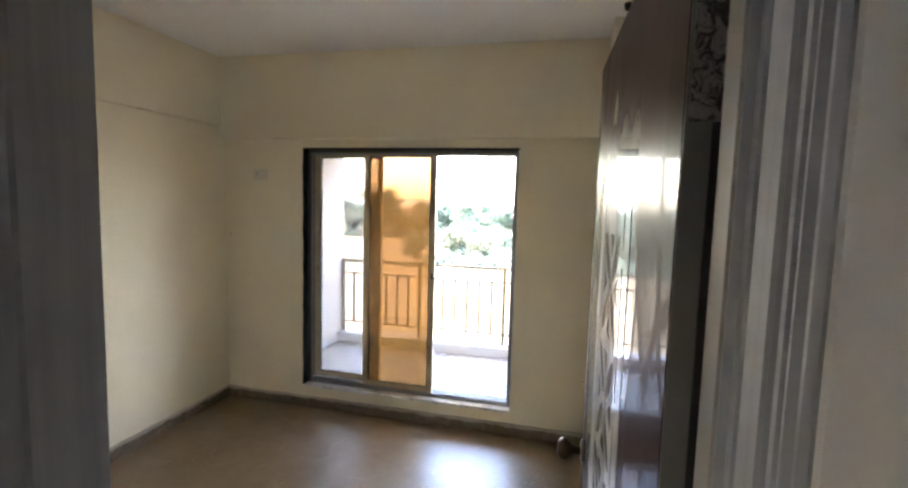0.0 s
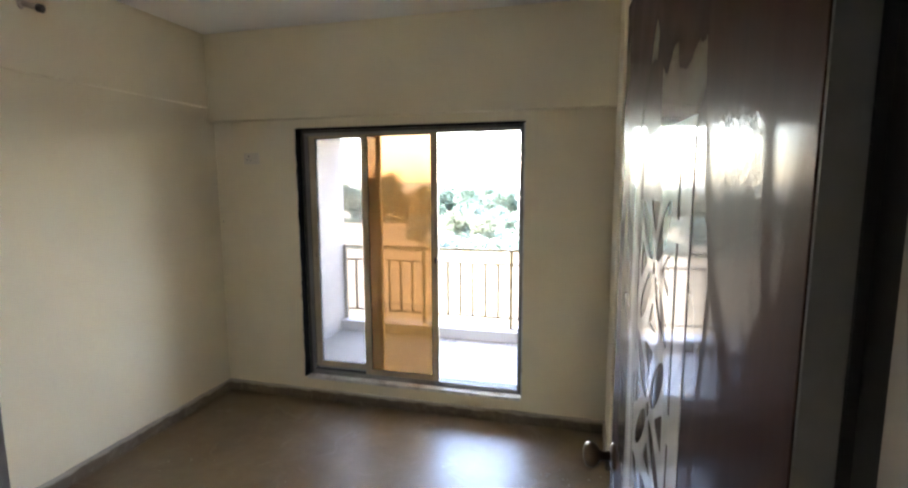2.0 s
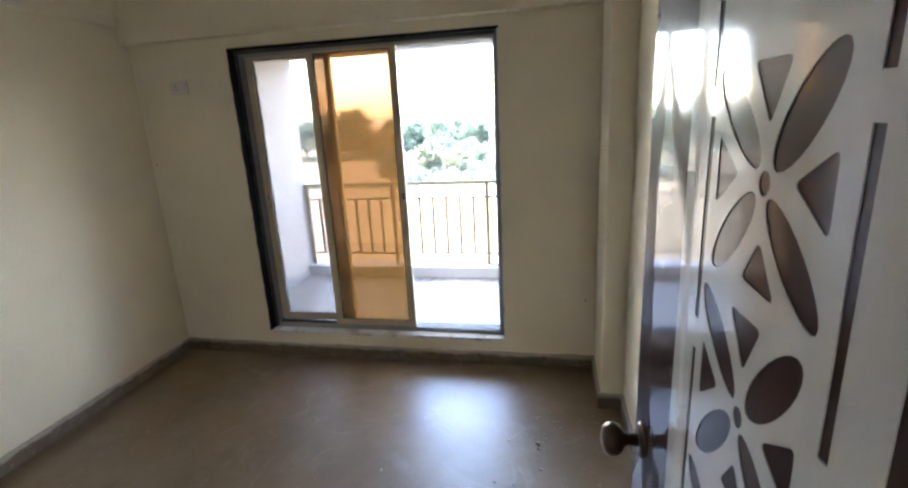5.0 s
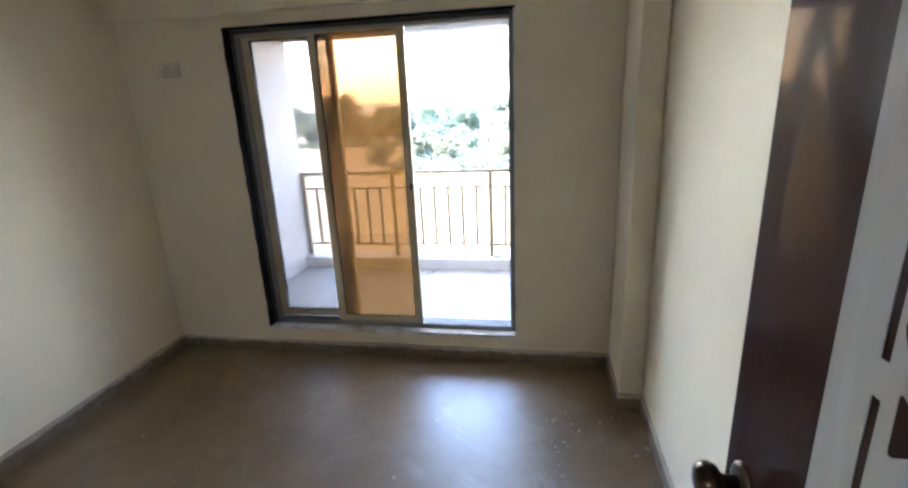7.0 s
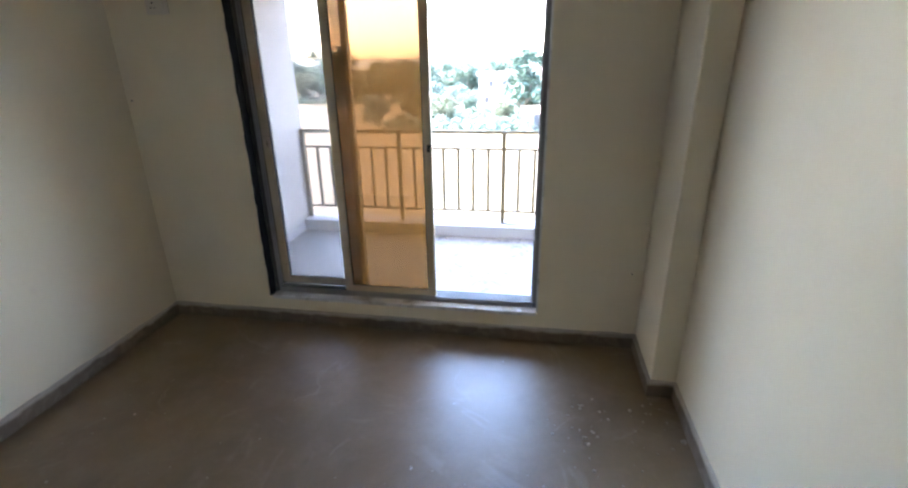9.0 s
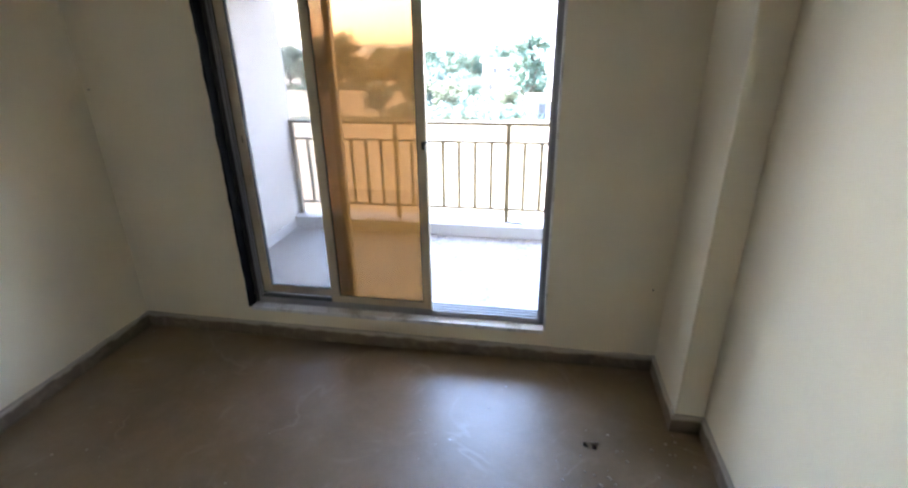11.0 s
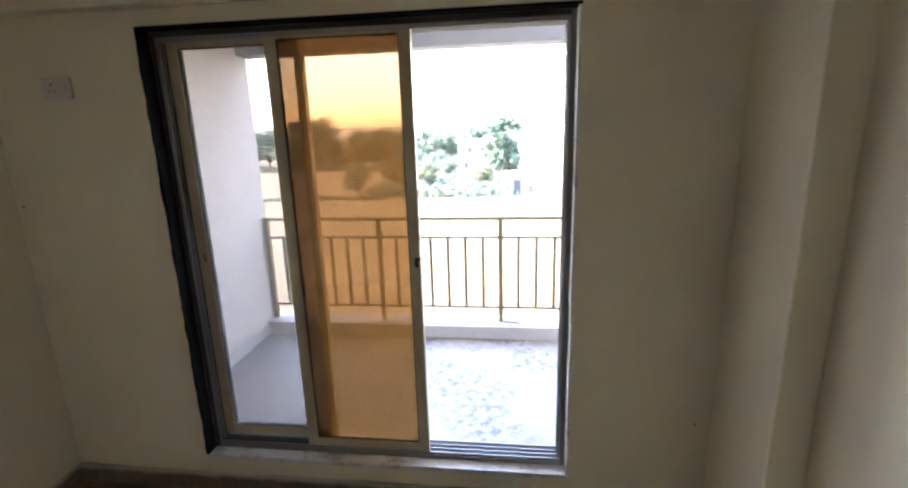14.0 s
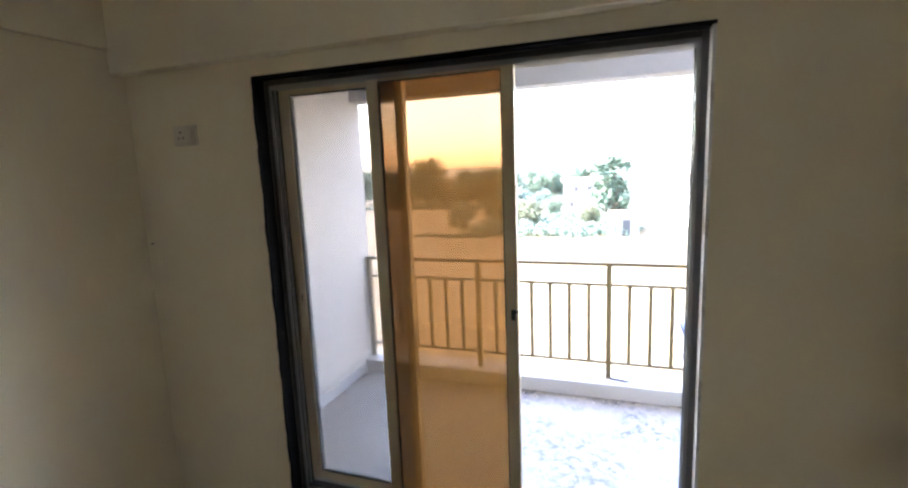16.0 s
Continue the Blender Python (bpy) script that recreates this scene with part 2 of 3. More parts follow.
def door_wood():
    m, nt, b = nodes_of("dark_wood_laminate")
    v = coords(nt, (9, 9, 0.8))
    base = mix(nt, noise_tex(nt, v, 4, 6, 0.6, 1.2), (0.026, 0.0115, 0.0095), (0.058, 0.027, 0.021))
    b.inputs["Roughness"].default_value = 0.40
    held = film_bump(nt, b, 0.22, 0.85)
    haze = mix(nt, 1.0, held, grey(0.02), "MULTIPLY")
    nt.links.new(mix(nt, haze, base, (0.34, 0.30, 0.28)), b.inputs["Base Color"])
    return m


def door_white():
    m, nt, b = nodes_of("white_inlay_laminate")
    v = coords(nt)
    base = mix(nt, noise_tex(nt, v, 6, 5), (0.47, 0.47, 0.46), (0.56, 0.56, 0.55))
    nt.links.new(base, b.inputs["Base Color"])
    b.inputs["Roughness"].default_value = 0.35
    film_bump(nt, b, 0.55, 1.0)
    return m


WOOD, INLAY = door_wood(), door_white()


def glass(name, col, dust, amount):
    """Tinted glass under a thin film of site dust."""
    m, nt, b = nodes_of(name)
    v = coords(nt)
    b.inputs["Base Color"].default_value = (*col, 1)
    b.inputs["Transmission Weight"].default_value = 1.0
    b.inputs["IOR"].default_value = 1.45
    b.inputs["Roughness"].default_value = 0.0
    film = nt.nodes.new("ShaderNodeBsdfTranslucent")
    film.inputs["Color"].default_value = (*dust, 1)
    smudge = ramp(nt, noise_tex(nt, v, 4, 6, 0.6, 0.5), [(0.25, grey(amount * 0.7)), (0.8, grey(amount * 1.3))])
    mx = nt.nodes.new("ShaderNodeMixShader")
    nt.links.new(smudge, mx.inputs[0])
    nt.links.new(b.outputs[0], mx.inputs[1])
    nt.links.new(film.outputs[0], mx.inputs[2])
    nt.links.new(mx.outputs[0], nt.nodes["Material Output"].inputs["Surface"])
    return m


AMBER = glass("amber_glass", (0.126, 0.073, 0.040), (0.48, 0.275, 0.082), 0.19)
CLEAR = glass("clear_glass", (0.30, 0.275, 0.26), (0.50, 0.46, 0.43), 0.05)


def field_mat():
    m, nt, b = nodes_of("dry_field")
    v = coords(nt)
    base = mix(nt, noise_tex(nt, v, 0.05, 4), (0.070, 0.058, 0.034), (0.100, 0.083, 0.050))
    patch = ramp(nt, noise_tex(nt, v, 0.25, 7, 0.7, 0.8), [(0.50, grey(0)), (0.66, grey(0.6))])
    base = mix(nt, patch, base, (0.075, 0.062, 0.036))
    green = ramp(nt, noise_tex(nt, v, 0.018, 4), [(0.55, grey(0)), (0.75, grey(0.6))])
    base = mix(nt, green, base, (0.16, 0.18, 0.07))
    tuft = ramp(nt, noise_tex(nt, v, 0.9, 8, 0.75, 0.6), [(0.47, grey(0)), (0.60, grey(0.85))])
    base = mix(nt, tuft, base, (0.036, 0.029, 0.012))
    nt.links.new(base, b.inputs["Base Color"])
    b.inputs["Roughness"].default_value = 0.95
    bump(nt, b, noise_tex(nt, v, 2.2, 6), 0.6, 0.2)
    return m


FIELD = field_mat()


def leaf_mat(name, a, c):
    m, nt, b = nodes_of(name)
    g = nt.nodes.new("ShaderNodeNewGeometry")
    base = mix(nt, g.outputs["Random Per Island"], a, c)
    nt.links.new(base, b.inputs["Base Color"])
    b.inputs["Roughness"].default_value = 0.6
    b.inputs["Specular IOR Level"].default_value = 0.15
    return m


# LEAF leans to blue: distance haze is put into the leaf colour
LEAF = leaf_mat("hazed_leaf_green", (0.052, 0.084, 0.064), (0.084, 0.124, 0.090))
LEAF_BLUE = leaf_mat("leaf_grey_green", (0.058, 0.088, 0.080), (0.092, 0.130, 0.115))
LEAF_DRY = leaf_mat("leaf_olive", (0.058, 0.072, 0.046), (0.090, 0.104, 0.066))
# hill colour is paled to a grey-green that paints in the distance haze
FAR_HILL = plain("hazed_far_hill", (0.20, 0.22, 0.20), 0.95, 0, 0.2, 0.02, 0)
BARK = plain("bark", (0.13, 0.10, 0.075), 0.9, 0, 0.3, 3, 0.5)
HOUSE = paint("house_limewash", (0.15, 0.15, 0.155), 0.85, 0.15)
ROOF = plain("weathered_roof", (0.30, 0.24, 0.20), 0.85)
DARKPANE = plain("dark_window_pane", (0.012, 0.014, 0.017), 0.6)
PALEPANE = plain("curtained_pane", (0.50, 0.54, 0.58), 0.2)
TARP = plain("blue_tarpaulin", (0.025, 0.045, 0.10), 0.5)
DARK_COPING = plain("near_black_coping", (0.035, 0.035, 0.037), 0.9, 0, 0.3, 2)
CONCRETE = plain("raw_concrete", (0.13, 0.125, 0.12), 0.9, 0, 0.2, 2)


# ---- building helpers ----
def box(bm, x0, x1, y0, y1, z0, z1, bevel=0.0):
    vs = [bm.verts.new((x, y, z)) for x in (x0, x1) for y in (y0, y1) for z in (z0, z1)]
    fs = [bm.faces.new([vs[i] for i in q]) for q in ((0, 1, 3, 2), (4, 6, 7, 5), (0, 4, 5, 1), (2, 3, 7, 6), (0, 2, 6, 4), (1, 5, 7, 3))]
    if bevel:
        es = list({e for f in fs for e in f.edges})
        bmesh.ops.bevel(bm, geom=es, offset=bevel, segments=2, profile=0.6, affect="EDGES")
    return bm


def boxes(*rows, bevel=0.0):
    bm = bmesh.new()
    for r in rows:
        box(bm, *r, bevel=bevel)
    return bm


def tube(bm, a, b, r0, r1=None, n=10, caps=True):
    """A round bar from a to b."""
    a, b = Vector(a), Vector(b)
    r1 = r0 if r1 is None else r1
    q = (b - a).to_track_quat("Z", "Y")
    rings = []
    for p, r in ((a, r0), (b, r1)):
        rings.append([bm.verts.new(p + q @ Vector((r * math.cos(2 * math.pi * i / n), r * math.sin(2 * math.pi * i / n), 0))) for i in range(n)])
    for i in range(n):
        f = bm.faces.new((rings[0][i], rings[0][(i + 1) % n], rings[1][(i + 1) % n], rings[1][i]))
        f.smooth = True
    if caps:
        bm.faces.new(rings[0][::-1])
        bm.faces.new(rings[1])
    return bm


def lathe(bm, origin, axis, profile, n=24):
    """A turned shape: profile rows of (distance along axis, radius)."""
    q = Vector(axis).to_track_quat("Z", "Y")
    o = Vector(origin)
    rings = [[bm.verts.new(o + q @ Vector((r * math.cos(2 * math.pi * i / n), r * math.sin(2 * math.pi * i / n), h))) for i in range(n)] for h, r in profile]
    for r0, r1 in zip(rings, rings[1:]):
        for i in range(n):
            f = bm.faces.new((r0[i], r0[(i + 1) % n], r1[(i + 1) % n], r1[i]))
            f.smooth = True
    bm.faces.new(rings[0][::-1])
    bm.faces.new(rings[-1])
    return bm


def finish(bm, name, material):
    bmesh.ops.recalc_face_normals(bm, faces=bm.faces)
    me = bpy.data.meshes.new(name)
    bm.to_mesh(me)
    bm.free()
    me.materials.append(material)
    return me


def part(name, bm, material, parent, label=""):
    """One mesh under a thing or a part, given in the thing's own coordinates."""
    ob = new(name, finish(bm, name, material))
    ob.parent = parent
    return tagged(ob, label)


def thing(name, m, label, category, group="", kind=""):
    ob = new(name)
    ob.matrix_basis = m
    return tagged(ob, label, category, group, kind)


def setting(name, bm, material, label="", category=""):
    return tagged(new(name, finish(bm, name, material)), label, category, "", "structure")


def profile_z(pts, z0, z1):
    """A closed outline in x, y pulled up from z0 to z1."""
    bm = bmesh.new()
    lo = [bm.verts.new((x, y, z0)) for x, y in pts]
    hi = [bm.verts.new((x, y, z1)) for x, y in pts]
    bm.faces.new(lo[::-1])
    bm.faces.new(hi)
    for i in range(len(pts)):
        j = (i + 1) % len(pts)
        bm.faces.new((lo[i], lo[j], hi[j], hi[i]))
    return bm


# ---- the room: plan in metres ----
XL, XR, XP = -0.69, 2.33, 2.21      # left wall, right wall, column face
YB, YF, YC = 4.0, 1.15, 3.58        # window wall, door wall (room side), column front
YH = 0.92                           # door wall, passage side
ZC = 2.73                           # ceiling
OX0, OX1, OZ0, OZ1 = 0.0, 1.66, 0.18, 2.046   # balcony door opening
DX0, DX1, DZ1 = 1.405, 2.175, 2.06            # room door opening
YO = 4.20                           # outer face of the window wall
WT = 0.2

setting("floor", boxes((XL - WT, XR + WT, -1.8, YO - 0.05, -0.12, 0.0)), FLOOR, "brown polished floor dulled by dust and cement drips", "floor")
setting("ceiling", boxes((XL - WT, XR + WT, -1.8, 6.10, ZC, ZC + 0.14)), CEIL, "plain white painted ceiling", "ceiling")
setting("wall_north", boxes((XL - WT, OX0, YB, YO, 0, ZC), (OX1, XR + WT, YB, YO, 0, ZC), (OX0, OX1, YB, YO, 0, OZ0 - 0.004), (OX0, OX1, YB, YO, OZ1, ZC)), WALL,
        "cream painted wall round the sliding balcony door", "wall")
setting("wall_west", boxes((XL - WT, XL, YF, YB, 0, ZC)), WALL, "plain cream painted wall", "wall")
setting("wall_east", boxes((XR, XR + WT, YF, YB, 0, ZC)), WALL, "plain cream painted wall beside the open door", "wall")
setting("column", boxes((XP, XR - 0.001, YC, YB - 0.001, 0, ZC - 0.001), bevel=0.008), WALL, "cream painted corner column", "column")
setting("beam_north", boxes((XL + 0.001, XP + 0.05, YB - 0.070, YB - 0.0005, 2.109, ZC - 0.001), bevel=0.005), WALL, "shallow cream plaster beam above the balcony door", "beam")
setting("beam_west", boxes((XL + 0.0005, XL + 0.022, YF + 0.002, YB - 0.071, 2.205, ZC - 0.001), bevel=0.010), WALL, "shallow cream plaster beam", "beam")
setting("wall_south", boxes((XL - WT, DX0 - 0.04, YH, YF, 0, ZC), (DX1 + 0.04, XR + WT, YH, YF, 0, ZC), (DX0 - 0.04, DX1 + 0.04, YH, YF, DZ1 + 0.04, ZC)), PASSAGE,
        "pale painted wall round the room door", "wall")
# passage behind the door; an unseen opening is added at its far side for light
setting("wall_passage", boxes((XL - WT, -0.5, -1.8, -1.6, 0, ZC), (-0.05, XR + WT, -1.8, -1.6, 0, ZC), (-0.5, -0.05, -1.8, -1.6, 0, 1.25), (-0.5, -0.05, -1.8, -1.6, 1.80, ZC),
                              (XL - WT, XL, -1.6, YH, 0, ZC), (XR, XR + WT, -1.6, YH, 0, ZC)), PASSAGE, "plain pale passage walls", "wall")


def skirting(name, pts, out):
    """A thin uneven skirting strip along pts, out: its thickness to the room side."""
    bm = bmesh.new()
    (x0, y0), (x1, y1) = pts
    L = math.hypot(x1 - x0, y1 - y0)
    d = Vector(((x1 - x0) / L, (y1 - y0) / L, 0))
    nrm = Vector((-d.y, d.x, 0)) * out
    k = max(2, int(L / 0.06))
    rows = []
    for i in range(k + 1):
        p = Vector((x0, y0, 0)) + d * (L * i / k)
        h = 0.088 + 0.006 * noise.noise(p * 7.0) + 0.003 * noise.noise(p * 31.0)
        w = 1 + 0.12 * noise.noise(p * 11.0)
        rows.append([bm.verts.new(q) for q in (p, p + nrm * w, p + nrm * w + Vector((0, 0, h - 0.005)), p + nrm * w * 0.6 + Vector((0, 0, h)), p + Vector((0, 0, h)))])
    for a, b in zip(rows, rows[1:]):
        for j in range(5):
            bm.faces.new((a[j], a[(j + 1) % 5], b[(j + 1) % 5], b[j]))
    bm.faces.new(rows[0])
    bm.faces.new(rows[-1][::-1])
    setting(name, bm, SKIRT, "cement-smeared brown skirting strip along the wall", "skirting")


setting("passage_plaster", boxes((DX1 + 0.006, XR - 0.001, 0.904, 0.9122, 0, DZ1 + 0.05), (DX1 + 0.040, XR - 0.001, 0.9122, YH - 0.0005, 0, DZ1 + 0.05)), PASSAGE, "pale plaster lapping the door frame", "wall")
skirting("baseboard_north", ((XL, YB), (XP, YB)), -0.014)
skirting("baseboard_west", ((XL, YF), (XL, YB - 0.015)), -0.014)
skirting("baseboard_column_front", ((XP, YC), (XR - 0.001, YC)), -0.014)
skirting("baseboard_column", ((XP, YB - 0.015), (XP, YC - 0.013)), -0.014)
skirting("baseboard_east", ((XR, YC - 0.015), (XR, YF)), -0.014)

# ---- balcony ----
BZ, BY0, BY1, BX1 = -0.05, 5.83, 6.08, 2.9
setting("balcony_floor", boxes((XL - 0.15, BX1 + 0.15, YO - 0.05, BY0, BZ - 0.12, BZ)), BALC_FLOOR, "pale balcony floor speckled with cement dirt", "floor")
setting("balcony_kerb", boxes((XL - 0.15, BX1 + 0.15, BY0, BY1, BZ - 0.15, 0.058), bevel=0.006), KERB, "low grey plastered kerb under the railing", "kerb")
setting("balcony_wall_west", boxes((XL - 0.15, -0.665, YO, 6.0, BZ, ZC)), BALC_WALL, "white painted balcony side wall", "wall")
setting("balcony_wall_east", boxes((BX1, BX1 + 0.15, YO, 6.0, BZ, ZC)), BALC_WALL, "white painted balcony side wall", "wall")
setting("balcony_beam", boxes((XL - 0.15, BX1 + 0.15, BY0 + 0.02, BY1, 2.20, ZC - 0.001), bevel=0.006), BEAM_GREY, "balcony edge beam coloured grey for its shaded face", "beam")
setting("balcony_skirting", boxes((-0.664, -0.652, YO + 0.002, BY0 - 0.002, BZ, 0.03), bevel=0.003), KERB, "grey skirting of the balcony wall", "skirting")
setting("balcony_outer_wall", boxes((XL - WT, XR + 1.2, -2.0, -1.82, 2.75, 6.0), (XR + WT + 0.01, XR + 0.9, YO - 0.2, YO - 0.002, -6.5, ZC), (XL - WT, XR + 0.9, YO - 0.3, YO - 0.1, -6.5, -0.13)), OUTER,
        "painted outer wall of the apartment block", "wall")


def railing():
    t = thing("balcony_railing", pose(0, 5.95, 0), "ochre painted steel balcony railing with square bars on the kerb", "railing")
    x0, x1 = -0.664, BX1
    part("top_rail", boxes((x0, x1, -0.016, 0.016, 0.912, 0.938), bevel=0.004), RAIL, t)
    part("upper_rail", boxes((x0, x1, -0.010, 0.010, 0.762, 0.782), bevel=0.003), RAIL, t)
    part("lower_rail", boxes((x0, x1, -0.010, 0.010, 0.170, 0.190), bevel=0.003), RAIL, t)
    bar = finish(boxes((-0.0130, 0.0130, -0.0130, 0.0130, 0.189, 0.763), bevel=0.002), "baluster", RAIL)
    post = finish(boxes((-0.0185, 0.0185, -0.0185, 0.0185, 0.055, 0.913), bevel=0.003), "post", RAIL)
    x, i = -0.638, 0
    while x < x1:
        is_post = i in (0,) or (i + 1 - 8) % 7 == 0 and i > 0
        o = new("post" if is_post else "baluster", post if is_post else bar)
        o.parent = t
        o.location = (x, 0, 0)
        x, i = (-0.638 + 0.138 * (i + 1) if i < 6 else 0.328 + 0.1413 * (i - 6)), i + 1
    return t


railing()


# ---- sliding balcony door ----
def sliding_door():
    FY0, FY1 = 4.058, 4.150
    d = thing("door_1", pose(0, 0, 0), "three-track aluminium sliding balcony door, half open", "sliding door", "", "structure")
    lin = bmesh.new()
    k = 60
    for i in range(k):
        za, zb = OZ0 + (OZ1 - OZ0) * i / k, OZ0 + (OZ1 - OZ0) * (i + 1) / k
        w = 0.003 + 0.006 * noise.noise(Vector((0.3, 5.1, i * 0.31))) + 0.004 * noise.noise(Vector((2.3, 1.1, i * 0.93)))
        box(lin, OX0 - max(0.0, w), OX0 + 0.010, YB - 0.003, FY0, za, zb)
    box(lin, OX0 + 0.010, OX1 + 0.001, YB - 0.003, FY0, OZ1 - 0.010, OZ1 + 0.001)
    part("reveal_lining", lin, BLACK, d, "black reveal lining with a chipped edge")
    part("reveal_plaster", boxes((OX1 - 0.010, OX1 + 0.001, YB + 0.002, FY0, OZ0, OZ1 - 0.010)), SILL, d, "white plastered reveal")
    part("sill", boxes((OX0 + 0.010, OX1 - 0.010, YB - 0.002, FY0 + 0.004, OZ0 - 0.02, OZ0 + 0.002), bevel=0.004), SILL, d, "white plastered sill with dirt smears")
    fr = part("frame", boxes((OX0 + 0.010, OX0 + 0.030, FY0, FY1, OZ0, OZ1 - 0.010), (OX0 + 0.030, OX1 - 0.030, FY0, FY1, OZ1 - 0.030, OZ1 - 0.010), bevel=0.0015), FRAME_DARK, d)
    part("side_channel", boxes((OX1 - 0.030, OX1 - 0.010, FY0, FY1, OZ0, OZ1 - 0.010), bevel=0.0015), CHANNEL, d, "grey aluminium side channel")
    part("bottom_track", boxes((OX0 + 0.030, OX1 - 0.030, FY0, FY1, OZ0, OZ0 + 0.018), bevel=0.0015), ALU_PALE, d, "pale grey aluminium bottom track")
    for k in range(4):
        y = FY0 + 0.004 + k * 0.0275
        part("track_rail", boxes((OX0 + 0.031, OX1 - 0.031, y - 0.002, y + 0.002, OZ0 + 0.018, OZ0 + 0.036), (OX0 + 0.031, OX1 - 0.031, y - 0.002, y + 0.002, OZ1 - 0.048, OZ1 - 0.030)), ALU_PALE, fr)
        part("jamb_fin", boxes((OX0 + 0.030, OX0 + 0.042, y - 0.0015, y + 0.0015, OZ0 + 0.02, OZ1 - 0.032), (OX1 - 0.042, OX1 - 0.030, y - 0.0015, y + 0.0015, OZ0 + 0.02, OZ1 - 0.032)), RUBBER if k == 2 else ALU_PALE, fr)

    # added black strip puts the left track's shade and dirt into a solid
    part("track_shade_strip", boxes((OX0 + 0.043, 0.474, FY0 + 0.008, 4.104, OZ0 + 0.017, OZ0 + 0.040), bevel=0.002), RUBBER, fr, "black strip standing in for shade and dirt in the track")

    def sash(name, x0, x1, y0, y1, z0, z1, st, sr, rt, rb, gl, label):
        s = part(name, boxes((x0, x0 + st, y0, y1, z0, z1), (x1 - sr, x1, y0, y1, z0, z1), (x0 + st, x1 - sr, y0 + 0.001, y1 - 0.001, z1 - rt, z1), (x0 + st, x1 - sr, y0 + 0.001, y1 - 0.001, z0, z0 + rb), bevel=0.0025), ALU, d, label)
        ym = (y0 + y1) / 2
        g = part("pane", boxes((x0 + st - 0.006, x1 - sr + 0.006, ym - 0.0025, ym + 0.0025, z0 + rb - 0.006, z1 - rt + 0.006)), gl, s)
        g.visible_shadow = gl is AMBER
        gk = boxes((x0 + st, x0 + st + 0.005, y0 + 0.006, y1 - 0.006, z0 + rb, z1 - rt), (x1 - sr - 0.005, x1 - sr, y0 + 0.006, y1 - 0.006, z0 + rb, z1 - rt),
                   (x0 + st, x1 - sr, y0 + 0.006, y1 - 0.006, z1 - rt - 0.005, z1 - rt), (x0 + st, x1 - sr, y0 + 0.006, y1 - 0.006, z0 + rb, z0 + rb + 0.005))
        part("gasket", gk, RUBBER, s)
        return s

    s1 = sash("front_sash", 0.476, 1.050, 4.064, 4.089, 0.200, 2.030, 0.046, 0.046, 0.040, 0.052, AMBER, "champagne aluminium sash with amber tinted glass")
    s2 = sash("rear_sash", 0.036, 0.604, 4.108, 4.145, 0.226, 2.016, 0.048, 0.030, 0.034, 0.040, CLEAR, "champagne aluminium sash with clear glass")
    lk = bmesh.new()
    box(lk, 1.026, 1.042, 4.052, 4.065, 1.088, 1.128, 0.003)
    tube(lk, (1.034, 4.052, 1.115), (1.052, 4.044, 1.128), 0.006)
    part("latch", lk, RUBBER, s1, "small black latch")
    part("latch", boxes((0.058, 0.072, 4.108, 4.120, 1.09, 1.13), bevel=0.003), RUBBER, s2, "small black latch")


sliding_door()


# ---- room door with its frame ----
def door_frame():
    f = thing("door_frame", pose(0, 0, 0), "grey painted moulded wooden door frame", "door frame", "", "structure")
    # right jamb outline: rebate for the leaf, then ridges and grooves towards the passage
    D = DX1
    R = [(D + 0.039, YF + 0.012), (D + 0.020, YF + 0.012), (D + 0.020, 1.112), (D, 1.108), (D, 1.060), (D + 0.007, 1.056), (D + 0.007, 1.027), (D + 0.001, 1.021),
         (D - 0.001, 1.017), (D + 0.007, 1.0135), (D + 0.007, 1.0115), (D, 1.010), (D, 0.975), (D + 0.006, 0.972), (D + 0.006, 0.966), (D - 0.001, 0.963), (D - 0.002, 0.960),
         (D + 0.004, 0.957), (D + 0.004, 0.955), (D - 0.001, 0.952), (D - 0.001, 0.945), (D + 0.005, 0.943), (D + 0.005, 0.940), (D - 0.001, 0.937), (D - 0.001, 0.934),
         (D + 0.007, 0.930), (D + 0.007, 0.924), (D, 0.921), (D, 0.917), (D + 0.004, 0.913), (D + 0.039, 0.913)]
    part("jamb", profile_z(R, 0, DZ1), JAMB, f)
    Lp = [(DX0 - (x - DX1), y + (0.018 if y > 1.1 else 0)) for x, y in R]
    part("jamb", profile_z(Lp, 0, DZ1), JAMB, f)
    part("head", boxes((DX0 - 0.039, DX1 + 0.039, 0.905, YF + 0.012, DZ1, DZ1 + 0.039), bevel=0.003), JAMB, f)
    # added black strip fills the rebate so the hinge gap reads as shade
    part("gap_shade_strip", boxes((DX1 + 0.0090, DX1 + 0.0195, 1.1130, YF + 0.0115, 0.002, DZ1 - 0.002)), RUBBER, f, "black strip standing in for the shade of the door gap")
    part("rebate_face", boxes((DX1 - 0.0035, DX1 + 0.0005, 1.0615, 1.1065, 0.001, DZ1 - 0.001), bevel=0.001), REBATE, f, "warm beige painted rebate face")
    nail = bmesh.new()
    tube(nail, (DX1 + 0.010, 0.921, 1.84), (DX1 - 0.002, 0.916, 1.84), 0.0035)
    part("nail", nail, RUBBER, f, "small dark nail")


door_frame()


